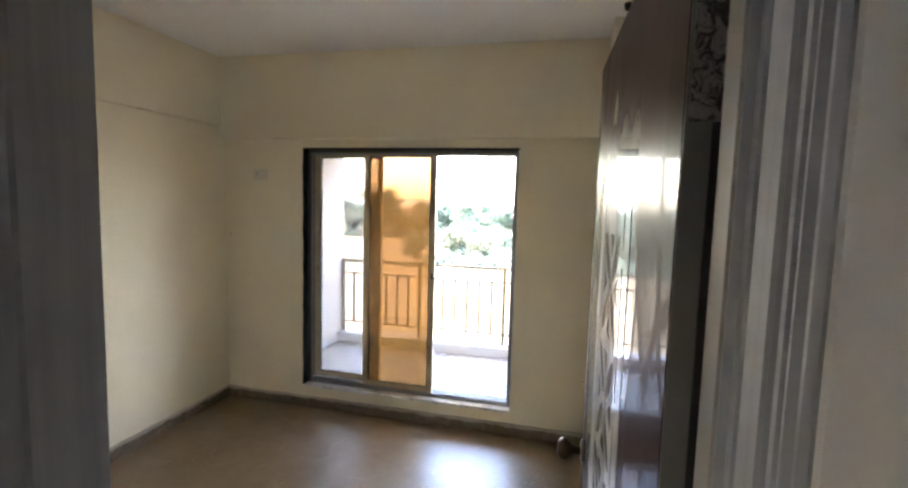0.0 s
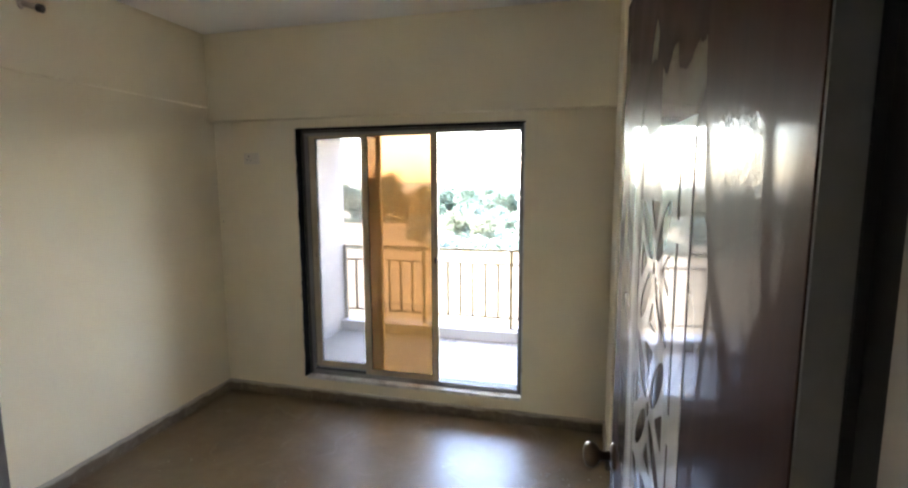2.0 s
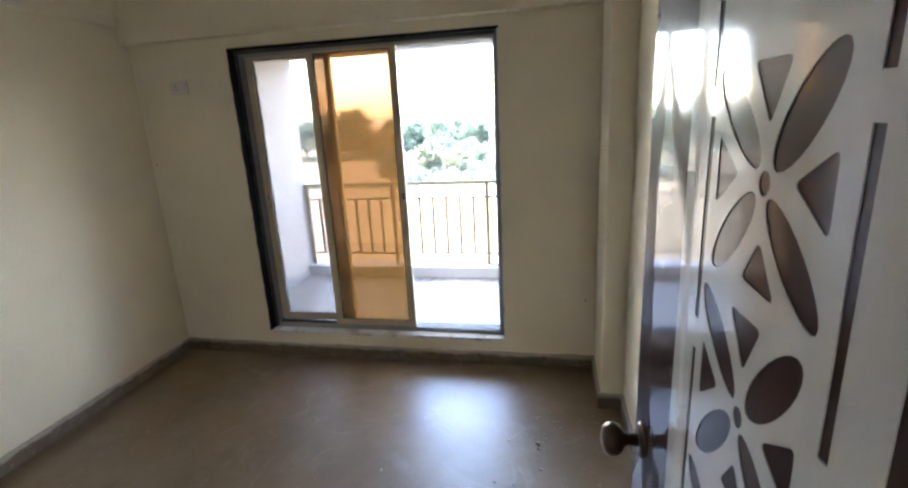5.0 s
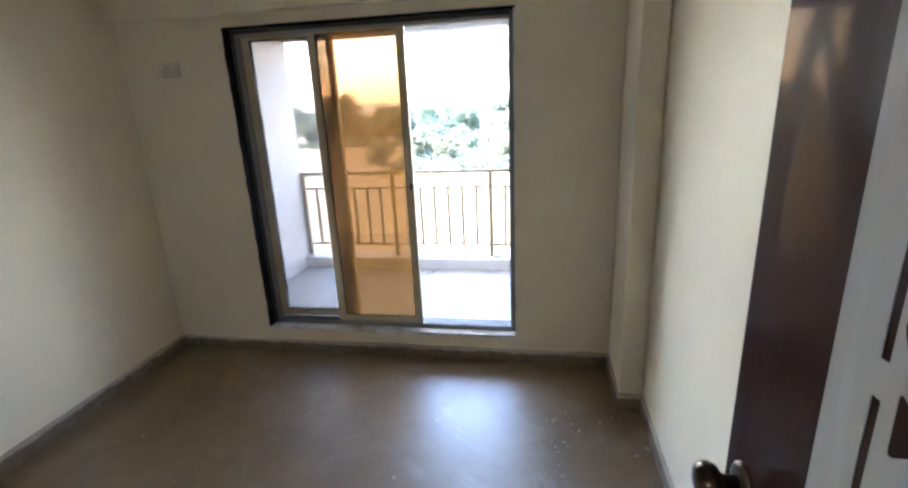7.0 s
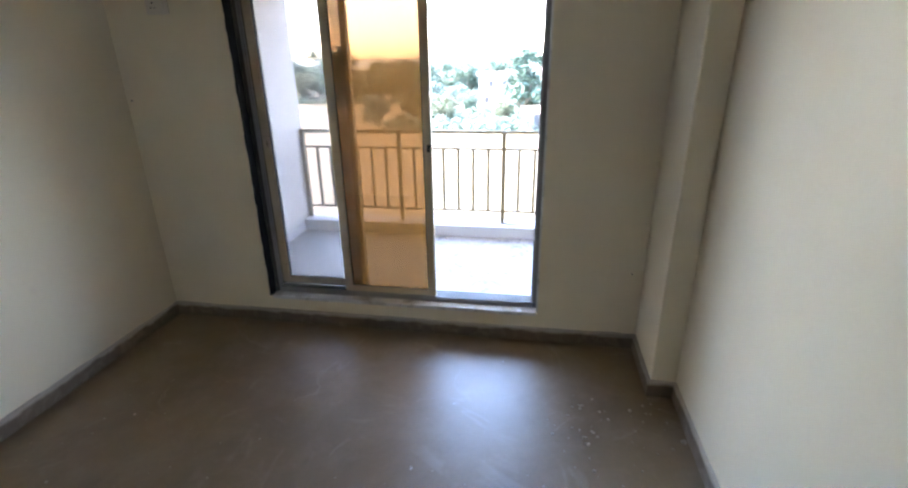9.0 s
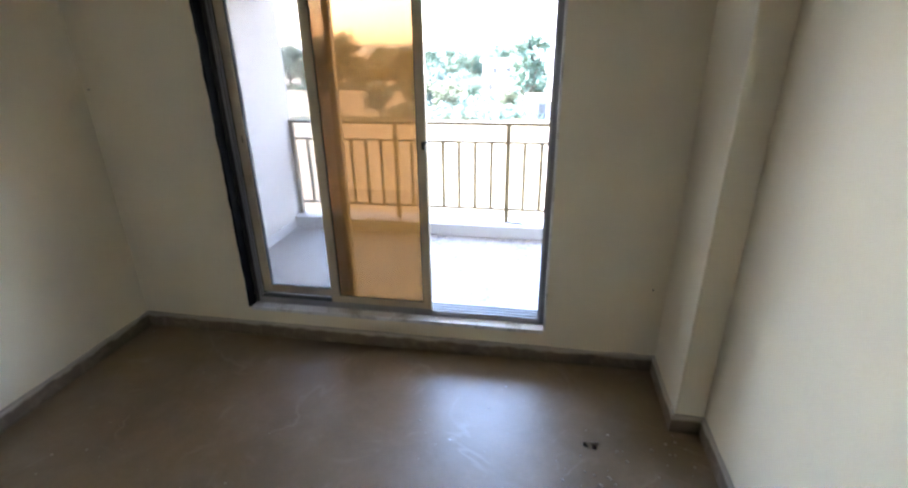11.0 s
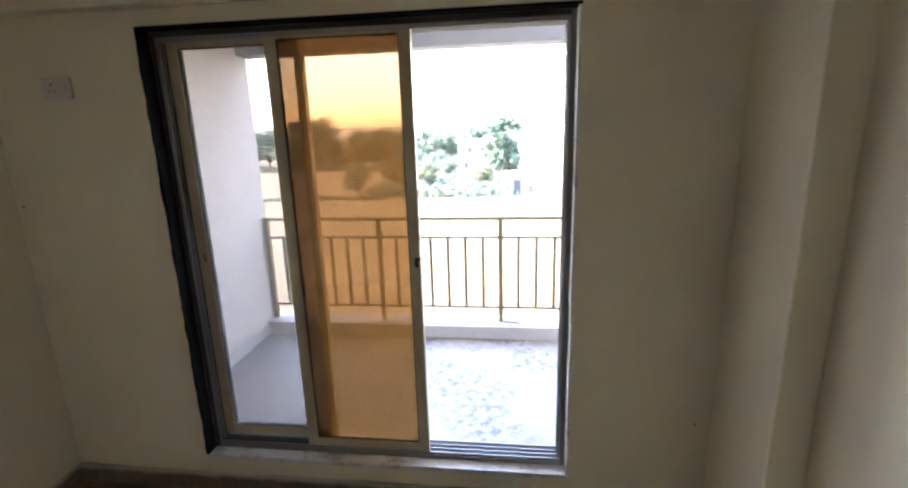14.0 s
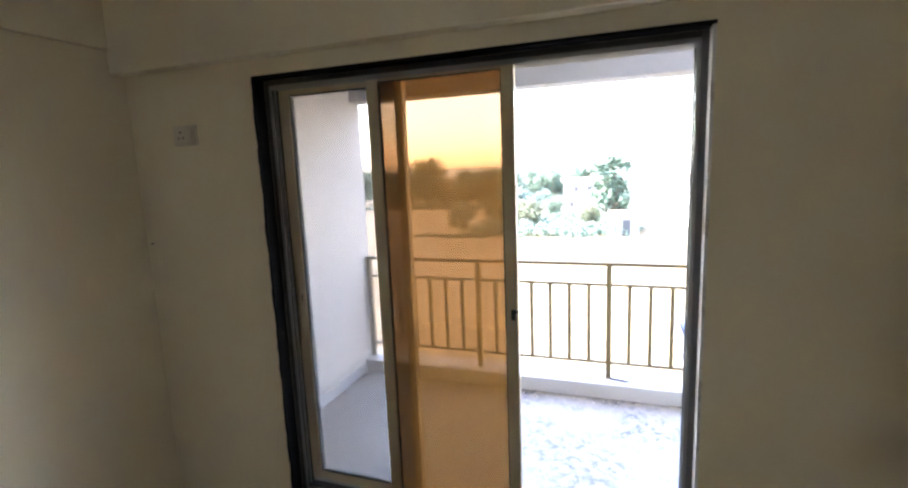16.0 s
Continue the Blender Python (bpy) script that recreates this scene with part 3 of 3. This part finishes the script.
def outline_curve(name, loops, depth):
    """A flat plate with holes: loops of x, z points; the first is the rim. Front at y = depth."""
    cu = bpy.data.curves.new(name, "CURVE")
    cu.dimensions = "2D"
    cu.fill_mode = "BOTH"
    cu.extrude = depth / 2
    for pts in loops:
        sp = cu.splines.new("POLY")
        sp.points.add(len(pts) - 1)
        for p, (x, z) in zip(sp.points, pts):
            p.co = (x, z, 0, 1)
        sp.use_cyclic_u = True
    tmp = bpy.data.objects.new(name, cu)
    me = bpy.data.meshes.new_from_object(tmp)
    bpy.data.objects.remove(tmp)
    me.transform(Matrix.Translation((0, depth / 2, 0)) @ Matrix.Rotation(radians(90), 4, "X"))
    bm = bmesh.new()
    bm.from_mesh(me)
    bpy.data.meshes.remove(me)
    return bm


def petal(a, b, w, n=22):
    """A pointed-round petal from a to b, w wide."""
    a, b = Vector(a), Vector(b)
    c, h = (a + b) / 2, (b - a) / 2
    s = Vector((-h.y, h.x)).normalized() * w / 2
    return [tuple(c + h * math.cos(2 * math.pi * i / n) + s * math.sin(2 * math.pi * i / n)) for i in range(n)]


def soft_triangle(p, r=0.010):
    out = []
    for i in range(3):
        q, a, b = Vector(p[i]), Vector(p[i - 1]), Vector(p[(i + 1) % 3])
        s, e = q + (a - q).normalized() * r, q + (b - q).normalized() * r
        for k in range(5):
            t = k / 4
            out.append(tuple(s * (1 - t) ** 2 + q * 2 * t * (1 - t) + e * t * t))
    return out


LEAF_W, LEAF_T, LEAF_H = 0.8265, 0.032, 2.030


def room_door():
    d = thing("door_2", pose(2.150, 1.158, 0.008, 0, 0, 93.47), "open dark brown wooden door with white cut-out inlay under plastic film", "door", "", "structure")
    leaf = part("leaf", boxes((0.001, LEAF_W, -LEAF_T, 0, 0, LEAF_H), bevel=0.0015), WOOD, d)
    part("hinge_edge", boxes((-0.0025, 0.0005, -LEAF_T + 0.006, -0.001, 0.001, LEAF_H - 0.001)), EDGE, leaf, "grey painted door edge")
    # added black strip widens the hinge gap's shade on the leaf edge
    part("edge_shade_strip", boxes((-0.0045, 0.0008, -LEAF_T - 0.002, -LEAF_T + 0.0055, 0.001, LEAF_H - 0.001)), RUBBER, leaf, "black strip carrying the gap's shade along the door edge")
    ux = lambda u: LEAF_W - u
    u0, u1, z0, z1 = 0.190, 0.566, 0.36, 1.728
    loops = [[(ux(u1), z0), (ux(u0), z0), (ux(u0), z1), (ux(u1), z1)]]
    for k in range(5):
        cz = 1.520 - 0.23 * k
        def P(u, z):
            return (ux(u), z + cz)
        loops.append(petal(P(0.274, 0.100), P(0.373, 0.013), 0.040))
        loops.append(petal(P(0.474, 0.106), P(0.398, 0.014), 0.044))
        loops.append(petal(P(0.290, -0.101), P(0.371, -0.012), 0.040))
        loops.append(petal(P(0.484, -0.095), P(0.393, -0.013), 0.038))
        loops.append(soft_triangle((P(0.345, 0.103), P(0.410, 0.103), P(0.383, 0.048))))
        loops.append(soft_triangle((P(0.283, 0.036), P(0.334, 0.002), P(0.284, -0.036))))
        loops.append(soft_triangle((P(0.481, 0.038), P(0.430, 0.006), P(0.482, -0.026))))
        if k < 4:
            loops.append(soft_triangle((P(0.388, -0.050), P(0.424, -0.097), P(0.360, -0.093))))
        loops.append(petal(P(0.385, 0.011), P(0.385, -0.011), 0.020, 14))
    for u in (0.2535, 0.506):
        for a, b in ((1.688, 1.604), (1.574, 1.342), (1.302, 1.072), (1.034, 0.804), (0.768, 0.536)):
            loops.append([(ux(u + 0.012), b), (ux(u), b), (ux(u), a), (ux(u + 0.012), a)])
    plate = outline_curve("inlay", loops, 0.0012)
    part("inlay", plate, INLAY, leaf, "white laminate inlay with cut-out petals")
    for side in (1, -1):
        y0 = 0.0 if side > 0 else -LEAF_T
        ax = (0, side, 0)
        rose = lathe(bmesh.new(), (ux(0.058), y0, 1.017), ax, [(0.0, 0.031), (0.004, 0.031), (0.008, 0.027), (0.010, 0.018)])
        r = part("knob_rose", rose, BRONZE, leaf, "antique bronze rose")
        kb = lathe(bmesh.new(), (ux(0.058), y0 + side * 0.009, 1.017), ax, [(0.0, 0.012), (0.016, 0.010), (0.024, 0.013), (0.030, 0.024), (0.040, 0.0295), (0.050, 0.029), (0.058, 0.023), (0.062, 0.012), (0.063, 0.002)])
        part("knob", kb, BRONZE, r, "round antique bronze knob")
    for z in (0.25, 1.05, 1.765):
        hb = bmesh.new()
        box(hb, -0.0060, -0.0026, -LEAF_T - 0.010, -0.004, z, z + 0.150, 0.001)
        tube(hb, (-0.006, -LEAF_T - 0.006, z), (-0.006, -LEAF_T - 0.006, z + 0.150), 0.006)
        part("hinge", hb, STEEL, d, "plaster-spattered steel hinge")
    return d


room_door()


# ---- fittings ----
def socket_plate():
    s = thing("wall_socket", pose(-0.374, YB, 1.838), "white switched socket plate on the cream wall", "socket")
    part("plate", boxes((-0.064, 0.064, -0.010, 0, -0.042, 0.042), bevel=0.003), WHITE_PLASTIC, s)
    part("switch", boxes((0.018, 0.044, -0.014, -0.009, -0.018, 0.018), bevel=0.002), WHITE_PLASTIC, s)
    for x, z, r in ((-0.022, 0.014, 0.005), (-0.034, -0.010, 0.0035), (-0.010, -0.010, 0.0035)):
        b = bmesh.new()
        tube(b, (x, -0.0106, z), (x, -0.0095, z), r)
        part("pin_hole", b, RUBBER, s)


socket_plate()


def lamp_stub(m, label):
    s = thing("lamp_stub", m, label, "lamp holder", "bare lamp holders")
    part("base", lathe(bmesh.new(), (0, 0, 0), (1, 0, 0), [(0, 0.028), (0.006, 0.028), (0.012, 0.020)]), BEIGE_PVC, s)
    part("arm", tube(bmesh.new(), (0.008, 0, 0), (0.075, 0, -0.016), 0.013, 0.015), BEIGE_PVC, s)
    part("holder", lathe(bmesh.new(), (0.070, 0, -0.015), (0.97, 0, -0.24), [(0, 0.015), (0.004, 0.020), (0.026, 0.020), (0.030, 0.016)]), RUBBER, s, "black lamp holder")


lamp_stub(pose(XL + 0.022, 2.70, 2.535, 0, 0, 30), "beige pipe stub with a black lamp holder on the wall")
lamp_stub(pose(XR, 3.20, 2.66, 0, 0, 180), "beige pipe stub with a black lamp holder beside the ceiling")


for x, z in ((-0.655, 1.362), (2.150, 0.46)):
    nb = tube(bmesh.new(), (0, 0, 0), (0, -0.010, 0), 0.0025, 0.003, 8)
    no = new("nail", finish(nb, "nail", RUBBER))
    no.location = (x, YB, z)
    tagged(no, "small dark nail in the cream wall", "nail", "wall nails")


def crumbs(name, n, x0, x1, y0, y1, z, smin, smax, label, seed, heap=False):
    rnd = random.Random(seed)
    bm = bmesh.new()
    for i in range(n):
        x, y = rnd.uniform(x0, x1), rnd.uniform(y0, y1)
        s = rnd.uniform(smin, smax) * (1 if rnd.random() < 0.85 else 1.8)
        a = rnd.uniform(0, 6.28)
        top = [(x + s * rnd.uniform(0.6, 1.1) * math.cos(a + k * 1.256), y + s * rnd.uniform(0.6, 1.1) * math.sin(a + k * 1.256)) for k in range(5)]
        lo = [bm.verts.new((p[0], p[1], z)) for p in top]
        hi = [bm.verts.new((x + (p[0] - x) * 0.65, y + (p[1] - y) * 0.65, z + s * rnd.uniform(0.25, 0.6))) for p in top]
        bm.faces.new(hi)
        for k in range(5):
            bm.faces.new((lo[k], lo[(k + 1) % 5], hi[(k + 1) % 5], hi[k]))
    ob = new(name, finish(bm, name, CRUMB))
    return tagged(ob, label, "debris", "", "stuff")


crumbs("plaster_crumbs", 80, 1.70, 2.30, 2.6, 3.55, 0.0, 0.003, 0.010, "scattered plaster crumbs on the brown floor", 4)
crumbs("plaster_crumbs", 60, -0.5, 2.1, 2.2, 3.9, 0.0, 0.002, 0.005, "fine plaster crumbs spread over the brown floor", 5)
crumbs("mortar_crumbs", 60, -0.4, 2.6, 5.70, 5.82, BZ, 0.003, 0.012, "mortar crumbs along the balcony kerb", 6)
crumbs("mortar_crumbs", 14, 1.25, 1.75, 5.85, 5.95, 0.058, 0.004, 0.012, "mortar crumbs on top of the balcony kerb", 7)
rod = tube(bmesh.new(), (1.335, 5.93, 0.066), (1.47, 5.90, 0.066), 0.007)
tagged(new("steel_rod", finish(rod, "steel_rod", STEEL)), "short rusty steel rod lying on the balcony kerb", "rod")

# ---- outside ----
GZ = -6.5
setting("ground", boxes((-1500, 1500, YO + 2.2, 3000, GZ - 1, GZ), (-1500, 1500, -600, YO + 2.2, GZ - 1, GZ)), FIELD, "dry yellow field reaching to the horizon", "field")


def tree(name, h, crown_w, seed, mat, trunk_h=0.35):
    rnd = random.Random(seed)
    t = thing(name, pose(0, 0, 0), "", "tree")
    wood = bmesh.new()
    th = h * trunk_h
    tube(wood, (0, 0, -0.3), (rnd.uniform(-0.2, 0.2), 0, th), 0.035 * h, 0.022 * h, 8)
    lobes = []
    for i in range(30):
        a = i * 2.4 + rnd.uniform(-0.4, 0.4)
        r = crown_w * rnd.uniform(0.05, 0.40)
        c = Vector((r * math.cos(a), r * math.sin(a), th + (h - th) * rnd.uniform(0.10, 0.90) * (1.05 - 0.9 * (r / crown_w) ** 2)))
        lobes.append((c, crown_w * rnd.uniform(0.11, 0.22)))
        tube(wood, (0, 0, th * rnd.uniform(0.7, 0.98)), c, 0.013 * h, 0.004 * h, 6)
    part("trunk", wood, BARK, t)
    V, F = [], []
    for c, R in lobes:
        for _ in range(230):
            v = Vector((rnd.gauss(0, 1), rnd.gauss(0, 1), rnd.gauss(0, 0.8))).normalized() * R * rnd.uniform(0.2, 1.25)
            p = c + v
            s = rnd.uniform(0.12, 0.27) * (0.6 + h / 16)
            q = Euler((rnd.uniform(-0.9, 0.9), rnd.uniform(-0.9, 0.9), rnd.uniform(0, 6.28)))
            k = len(V)
            for dx, dy in ((-1, 0), (0, -0.55), (1, 0), (0, 0.55)):
                w = Vector((dx * s, dy * s, 0.12 * s * abs(dx)))
                w.rotate(q)
                V.append(p + w)
            F.append((k, k + 1, k + 2, k + 3))
    me = bpy.data.meshes.new("crown")
    me.from_pydata(V, [], F)
    me.materials.append(mat)
    cr = new("crown", me)
    cr.parent = t
    return t


def bush_mesh(seed, mat, w, h):
    rnd = random.Random(seed)
    V, F = [], []
    for _ in range(620):
        a, r = rnd.uniform(0, 6.28), math.sqrt(rnd.random())
        x, y = w * r * math.cos(a), 0.7 * w * r * math.sin(a)
        top = h * (0.55 + 0.45 * noise.noise(Vector((x * 0.8 + seed, y * 0.8, 0)))) * (1.05 - 0.6 * r)
        p = Vector((x, y, rnd.uniform(0, 1) ** 0.6 * max(0.2, top)))
        s = rnd.uniform(0.09, 0.22)
        q = Euler((rnd.uniform(-1, 1), rnd.uniform(-1, 1), rnd.uniform(0, 6.28)))
        k = len(V)
        for dx, dy in ((-1, 0), (0, -0.55), (1, 0), (0, 0.55)):
            v = Vector((dx * s, dy * s, 0.1 * s * abs(dx)))
            v.rotate(q)
            V.append(p + v)
        F.append((k, k + 1, k + 2, k + 3))
    me = bpy.data.meshes.new("bush")
    me.from_pydata(V, [], F)
    me.materials.append(mat)
    return me


rnd = random.Random(11)
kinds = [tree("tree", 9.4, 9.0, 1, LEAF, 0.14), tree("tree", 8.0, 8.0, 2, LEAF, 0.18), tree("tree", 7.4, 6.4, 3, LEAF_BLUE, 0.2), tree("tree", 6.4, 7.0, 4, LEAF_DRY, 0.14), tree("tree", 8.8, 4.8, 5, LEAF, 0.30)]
text = ["large round dark green tree beside the dry field", "broad green tree at the edge of the dry field", "slender grey-green tree behind the dry field", "low olive-coloured tree in the dry scrub", "tall narrow green tree with a bare trunk beside the shed"]
for k, t in zip(text, kinds):
    tagged(t, k, "tree", "trees beyond the field")
spots = [(0, -37.4, 96, 1.15), (1, -30.0, 101, 0.90), (1, -26.5, 97, 0.84), (0, -24.5, 100, 0.88), (3, -33.4, 95, 0.8), (1, -19.5, 96, 0.9), (1, -43.0, 100, 0.80), (0, -48, 104, 0.80),
         (3, -28.5, 93, 0.75), (0, -52, 104, 0.95), (1, -58, 106, 1.0), (1, -64, 104, 1.0), (0, -72, 108, 1.0), (3, -43, 94, 0.8),
         (2, -12.2, 66, 0.68), (3, -9.8, 62, 0.55), (1, -8.0, 72, 0.42), (2, -12.5, 100, 0.95), (3, -2.6, 63, 0.45), (4, -0.3, 62, 1.0), (3, 0.4, 64, 0.5), (0, -12.5, 98, 0.80), (1, -16.5, 104, 0.9), (2, -2.0, 90, 0.9),
         (0, -8.5, 116, 0.9), (1, -3.0, 118, 0.95), (2, -11.2, 80, 0.55), (0, 9, 120, 1.0), (2, -16.8, 57, 0.55), (3, -14.0, 64, 0.62)]
used = set()
for k, x, y, s in spots:
    m = pose(x, y, GZ, 0, 0, rnd.uniform(0, 360)) @ Matrix.Scale(s, 4)
    if k not in used:
        used.add(k)
        kinds[k].matrix_basis = m
    else:
        src = kinds[k]
        o = copy_thing(src, pose(0, 0, 0))
        o.matrix_basis = m
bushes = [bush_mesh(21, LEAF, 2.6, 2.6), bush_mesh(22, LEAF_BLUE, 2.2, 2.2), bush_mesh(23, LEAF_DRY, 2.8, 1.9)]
for i in range(44):
    near = i < 14
    x = -13.5 + i * 1.05 + rnd.uniform(-0.5, 0.5) if near else -75 + (i - 14) * 2.0 + rnd.uniform(-0.8, 0.8)
    y = 58.5 + rnd.uniform(-1.0, 2.5) if near else 91 + rnd.uniform(-2, 3)
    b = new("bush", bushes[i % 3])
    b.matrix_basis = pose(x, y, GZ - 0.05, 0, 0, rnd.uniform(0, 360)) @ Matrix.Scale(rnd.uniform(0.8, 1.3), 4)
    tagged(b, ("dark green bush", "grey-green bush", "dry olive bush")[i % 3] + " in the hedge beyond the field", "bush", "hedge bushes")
for i in range(9):
    b = new("bush", bushes[2])
    b.matrix_basis = pose(-27 + i * 1.6, 56 + rnd.uniform(-0.6, 0.6), GZ - 0.05, 0, 0, rnd.uniform(0, 360)) @ Matrix.Scale(rnd.uniform(0.35, 0.55), 4)
    tagged(b, "low dry shrub on the field's bank", "bush", "bank shrubs")
for i in range(48):
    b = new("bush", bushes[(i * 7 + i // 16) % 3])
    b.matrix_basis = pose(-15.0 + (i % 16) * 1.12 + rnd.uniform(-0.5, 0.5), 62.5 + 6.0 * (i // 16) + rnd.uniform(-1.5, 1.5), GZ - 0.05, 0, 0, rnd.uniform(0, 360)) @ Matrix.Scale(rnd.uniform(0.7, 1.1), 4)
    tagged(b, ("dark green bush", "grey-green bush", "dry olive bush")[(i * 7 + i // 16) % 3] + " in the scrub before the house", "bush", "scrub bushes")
hill = bmesh.new()
NX = 60
rows_h = []
for j, (y, f) in enumerate(((420, 0.0), (520, 0.7), (700, 1.0), (900, 0.0))):
    rows_h.append([hill.verts.new((-700 + 1400 * i / NX, y, GZ - 1 + f * (6 + 5 * noise.noise(Vector((i * 0.13, 3.1, j)))))) for i in range(NX + 1)])
for a, b in zip(rows_h, rows_h[1:]):
    for i in range(NX):
        hill.faces.new((a[i], a[i + 1], b[i + 1], b[i]))
setting("backdrop", hill, FAR_HILL, "low wooded hills on the horizon", "hills")


def window_of(parent, x, y, z, w, h, axis):
    """A far window in a wall that faces -y (axis 'y') or -x (axis 'x')."""
    def bx(a0, a1, d0, d1, z0, z1):
        return (x + a0, x + a1, y + d0, y + d1, z0 + z, z1 + z) if axis == "y" else (x + d0, x + d1, y + a0, y + a1, z0 + z, z1 + z)
    wdw = part("window", boxes(bx(-w / 2, -w / 2 + 0.08, -0.05, 0.03, 0, h), bx(w / 2 - 0.08, w / 2, -0.05, 0.03, 0, h), bx(-w / 2 + 0.08, w / 2 - 0.08, -0.05, 0.03, h - 0.08, h), bx(-w / 2 + 0.08, w / 2 - 0.08, -0.12, 0.03, 0, 0.08)), HOUSE, parent)
    part("pane", boxes(bx(-w / 2 + 0.08, w / 2 - 0.08, -0.03, 0.02, 0.08, h - 0.08)), DARKPANE, wdw)


def far_house():
    h = thing("house", pose(-5.2, 84, GZ) @ Matrix.Scale(0.86, 4), "small limewashed two-storey house among the trees", "house")
    part("wall", boxes((-3.4, 3.4, 0, 6, 0, 5.9)), HOUSE, h)
    part("roof", boxes((-3.8, 3.8, -0.5, 6.4, 5.9, 6.15), (-3.8, 3.8, -0.5, -0.3, 6.15, 6.6), bevel=0.03), ROOF, h)
    for x in (-1.1, 1.3):
        window_of(h, x, -0.02, 3.9, 0.95, 1.1, "y")
    window_of(h, -1.9, -0.02, 1.0, 0.95, 1.2, "y")
    part("door", boxes((0.4, 1.4, -0.05, 0.02, 0.0, 2.1), bevel=0.02), ROOF, h)


far_house()


def block_of_flats():
    h = thing("apartment_block", pose(2.4, 66, GZ), "tall white painted apartment block beyond the field", "building")
    part("wall", boxes((0, 26, 0, 14, 0, 24)), OUTER, h)
    part("roof", boxes((-0.3, 26.3, -0.3, 14.3, 24, 24.25), (-0.3, 26.3, -0.3, -0.1, 24.25, 25.2), bevel=0.03), OUTER, h)
    for fl in range(7):
        part("ledge", boxes((-0.12, 26, -0.25, 0.001, 3.2 * fl + 3.1, 3.2 * fl + 3.22)), OUTER, h)
        for k in range(6):
            x, z = 3.6 + 4.0 * k, 3.2 * fl + 1.0
            w = part("window", boxes((x - 0.7, x - 0.6, -0.06, 0.02, z, z + 1.3), (x + 0.6, x + 0.7, -0.06, 0.02, z, z + 1.3), (x - 0.6, x + 0.6, -0.06, 0.02, z + 1.2, z + 1.3), (x - 0.75, x + 0.75, -0.14, 0.02, z - 0.06, z)), OUTER, h)
            part("pane", boxes((x - 0.6, x + 0.6, -0.025, 0.015, z, z + 1.2)), PALEPANE, w)


block_of_flats()


def shed():
    h = thing("shed", pose(1.4, 59, GZ, 0, 0, 12), "low dark shed with a sloping sheet roof beside the tree", "shed")
    part("wall", boxes((-1.3, 1.3, -0.9, 0.9, 0, 1.9)), CONCRETE, h)
    bm = bmesh.new()
    n = 18
    a = [bm.verts.new((-1.6 + 3.2 * i / n, -1.25, 2.0 + 0.04 * (i % 2))) for i in range(n + 1)]
    b = [bm.verts.new((-1.6 + 3.2 * i / n, 1.2, 2.6 + 0.04 * (i % 2))) for i in range(n + 1)]
    for i in range(n):
        bm.faces.new((a[i], a[i + 1], b[i + 1], b[i]))
    part("roof", bm, ROOF, h)
    part("door", boxes((-0.4, 0.4, -0.95, -0.88, 0, 1.7), bevel=0.01), DARKPANE, h)


shed()


def boundary():
    w = thing("boundary_wall", pose(3.72, 18.5, GZ), "long grey boundary wall with coping at the field's edge", "wall")
    part("panel", boxes((-0.1, 0.1, 0, 9.0, 0, 0.5)), CONCRETE, w)
    part("coping", boxes((-0.16, 0.16, -0.05, 9.05, 0.5, 0.58), bevel=0.01), DARK_COPING, w, "near-black coping")
    t = thing("tarpaulin", pose(4.65, 26.2, GZ), "crumpled blue tarpaulin heaped behind the boundary wall", "tarpaulin")
    bm = bmesh.new()
    n = 16
    g = [[bm.verts.new((-0.75 + 1.5 * i / n, -1.9 + 3.8 * j / n, max(0, 1.2 * (1 - (2 * i / n - 1) ** 2) * (1 - (2 * j / n - 1) ** 2) + 0.25 * noise.noise(Vector((i * 0.5, j * 0.5, 2)))))) for j in range(n + 1)] for i in range(n + 1)]
    for i in range(n):
        for j in range(n):
            bm.faces.new((g[i][j], g[i + 1][j], g[i + 1][j + 1], g[i][j + 1])).smooth = True
    part("sheet", bm, TARP, t)


boundary()
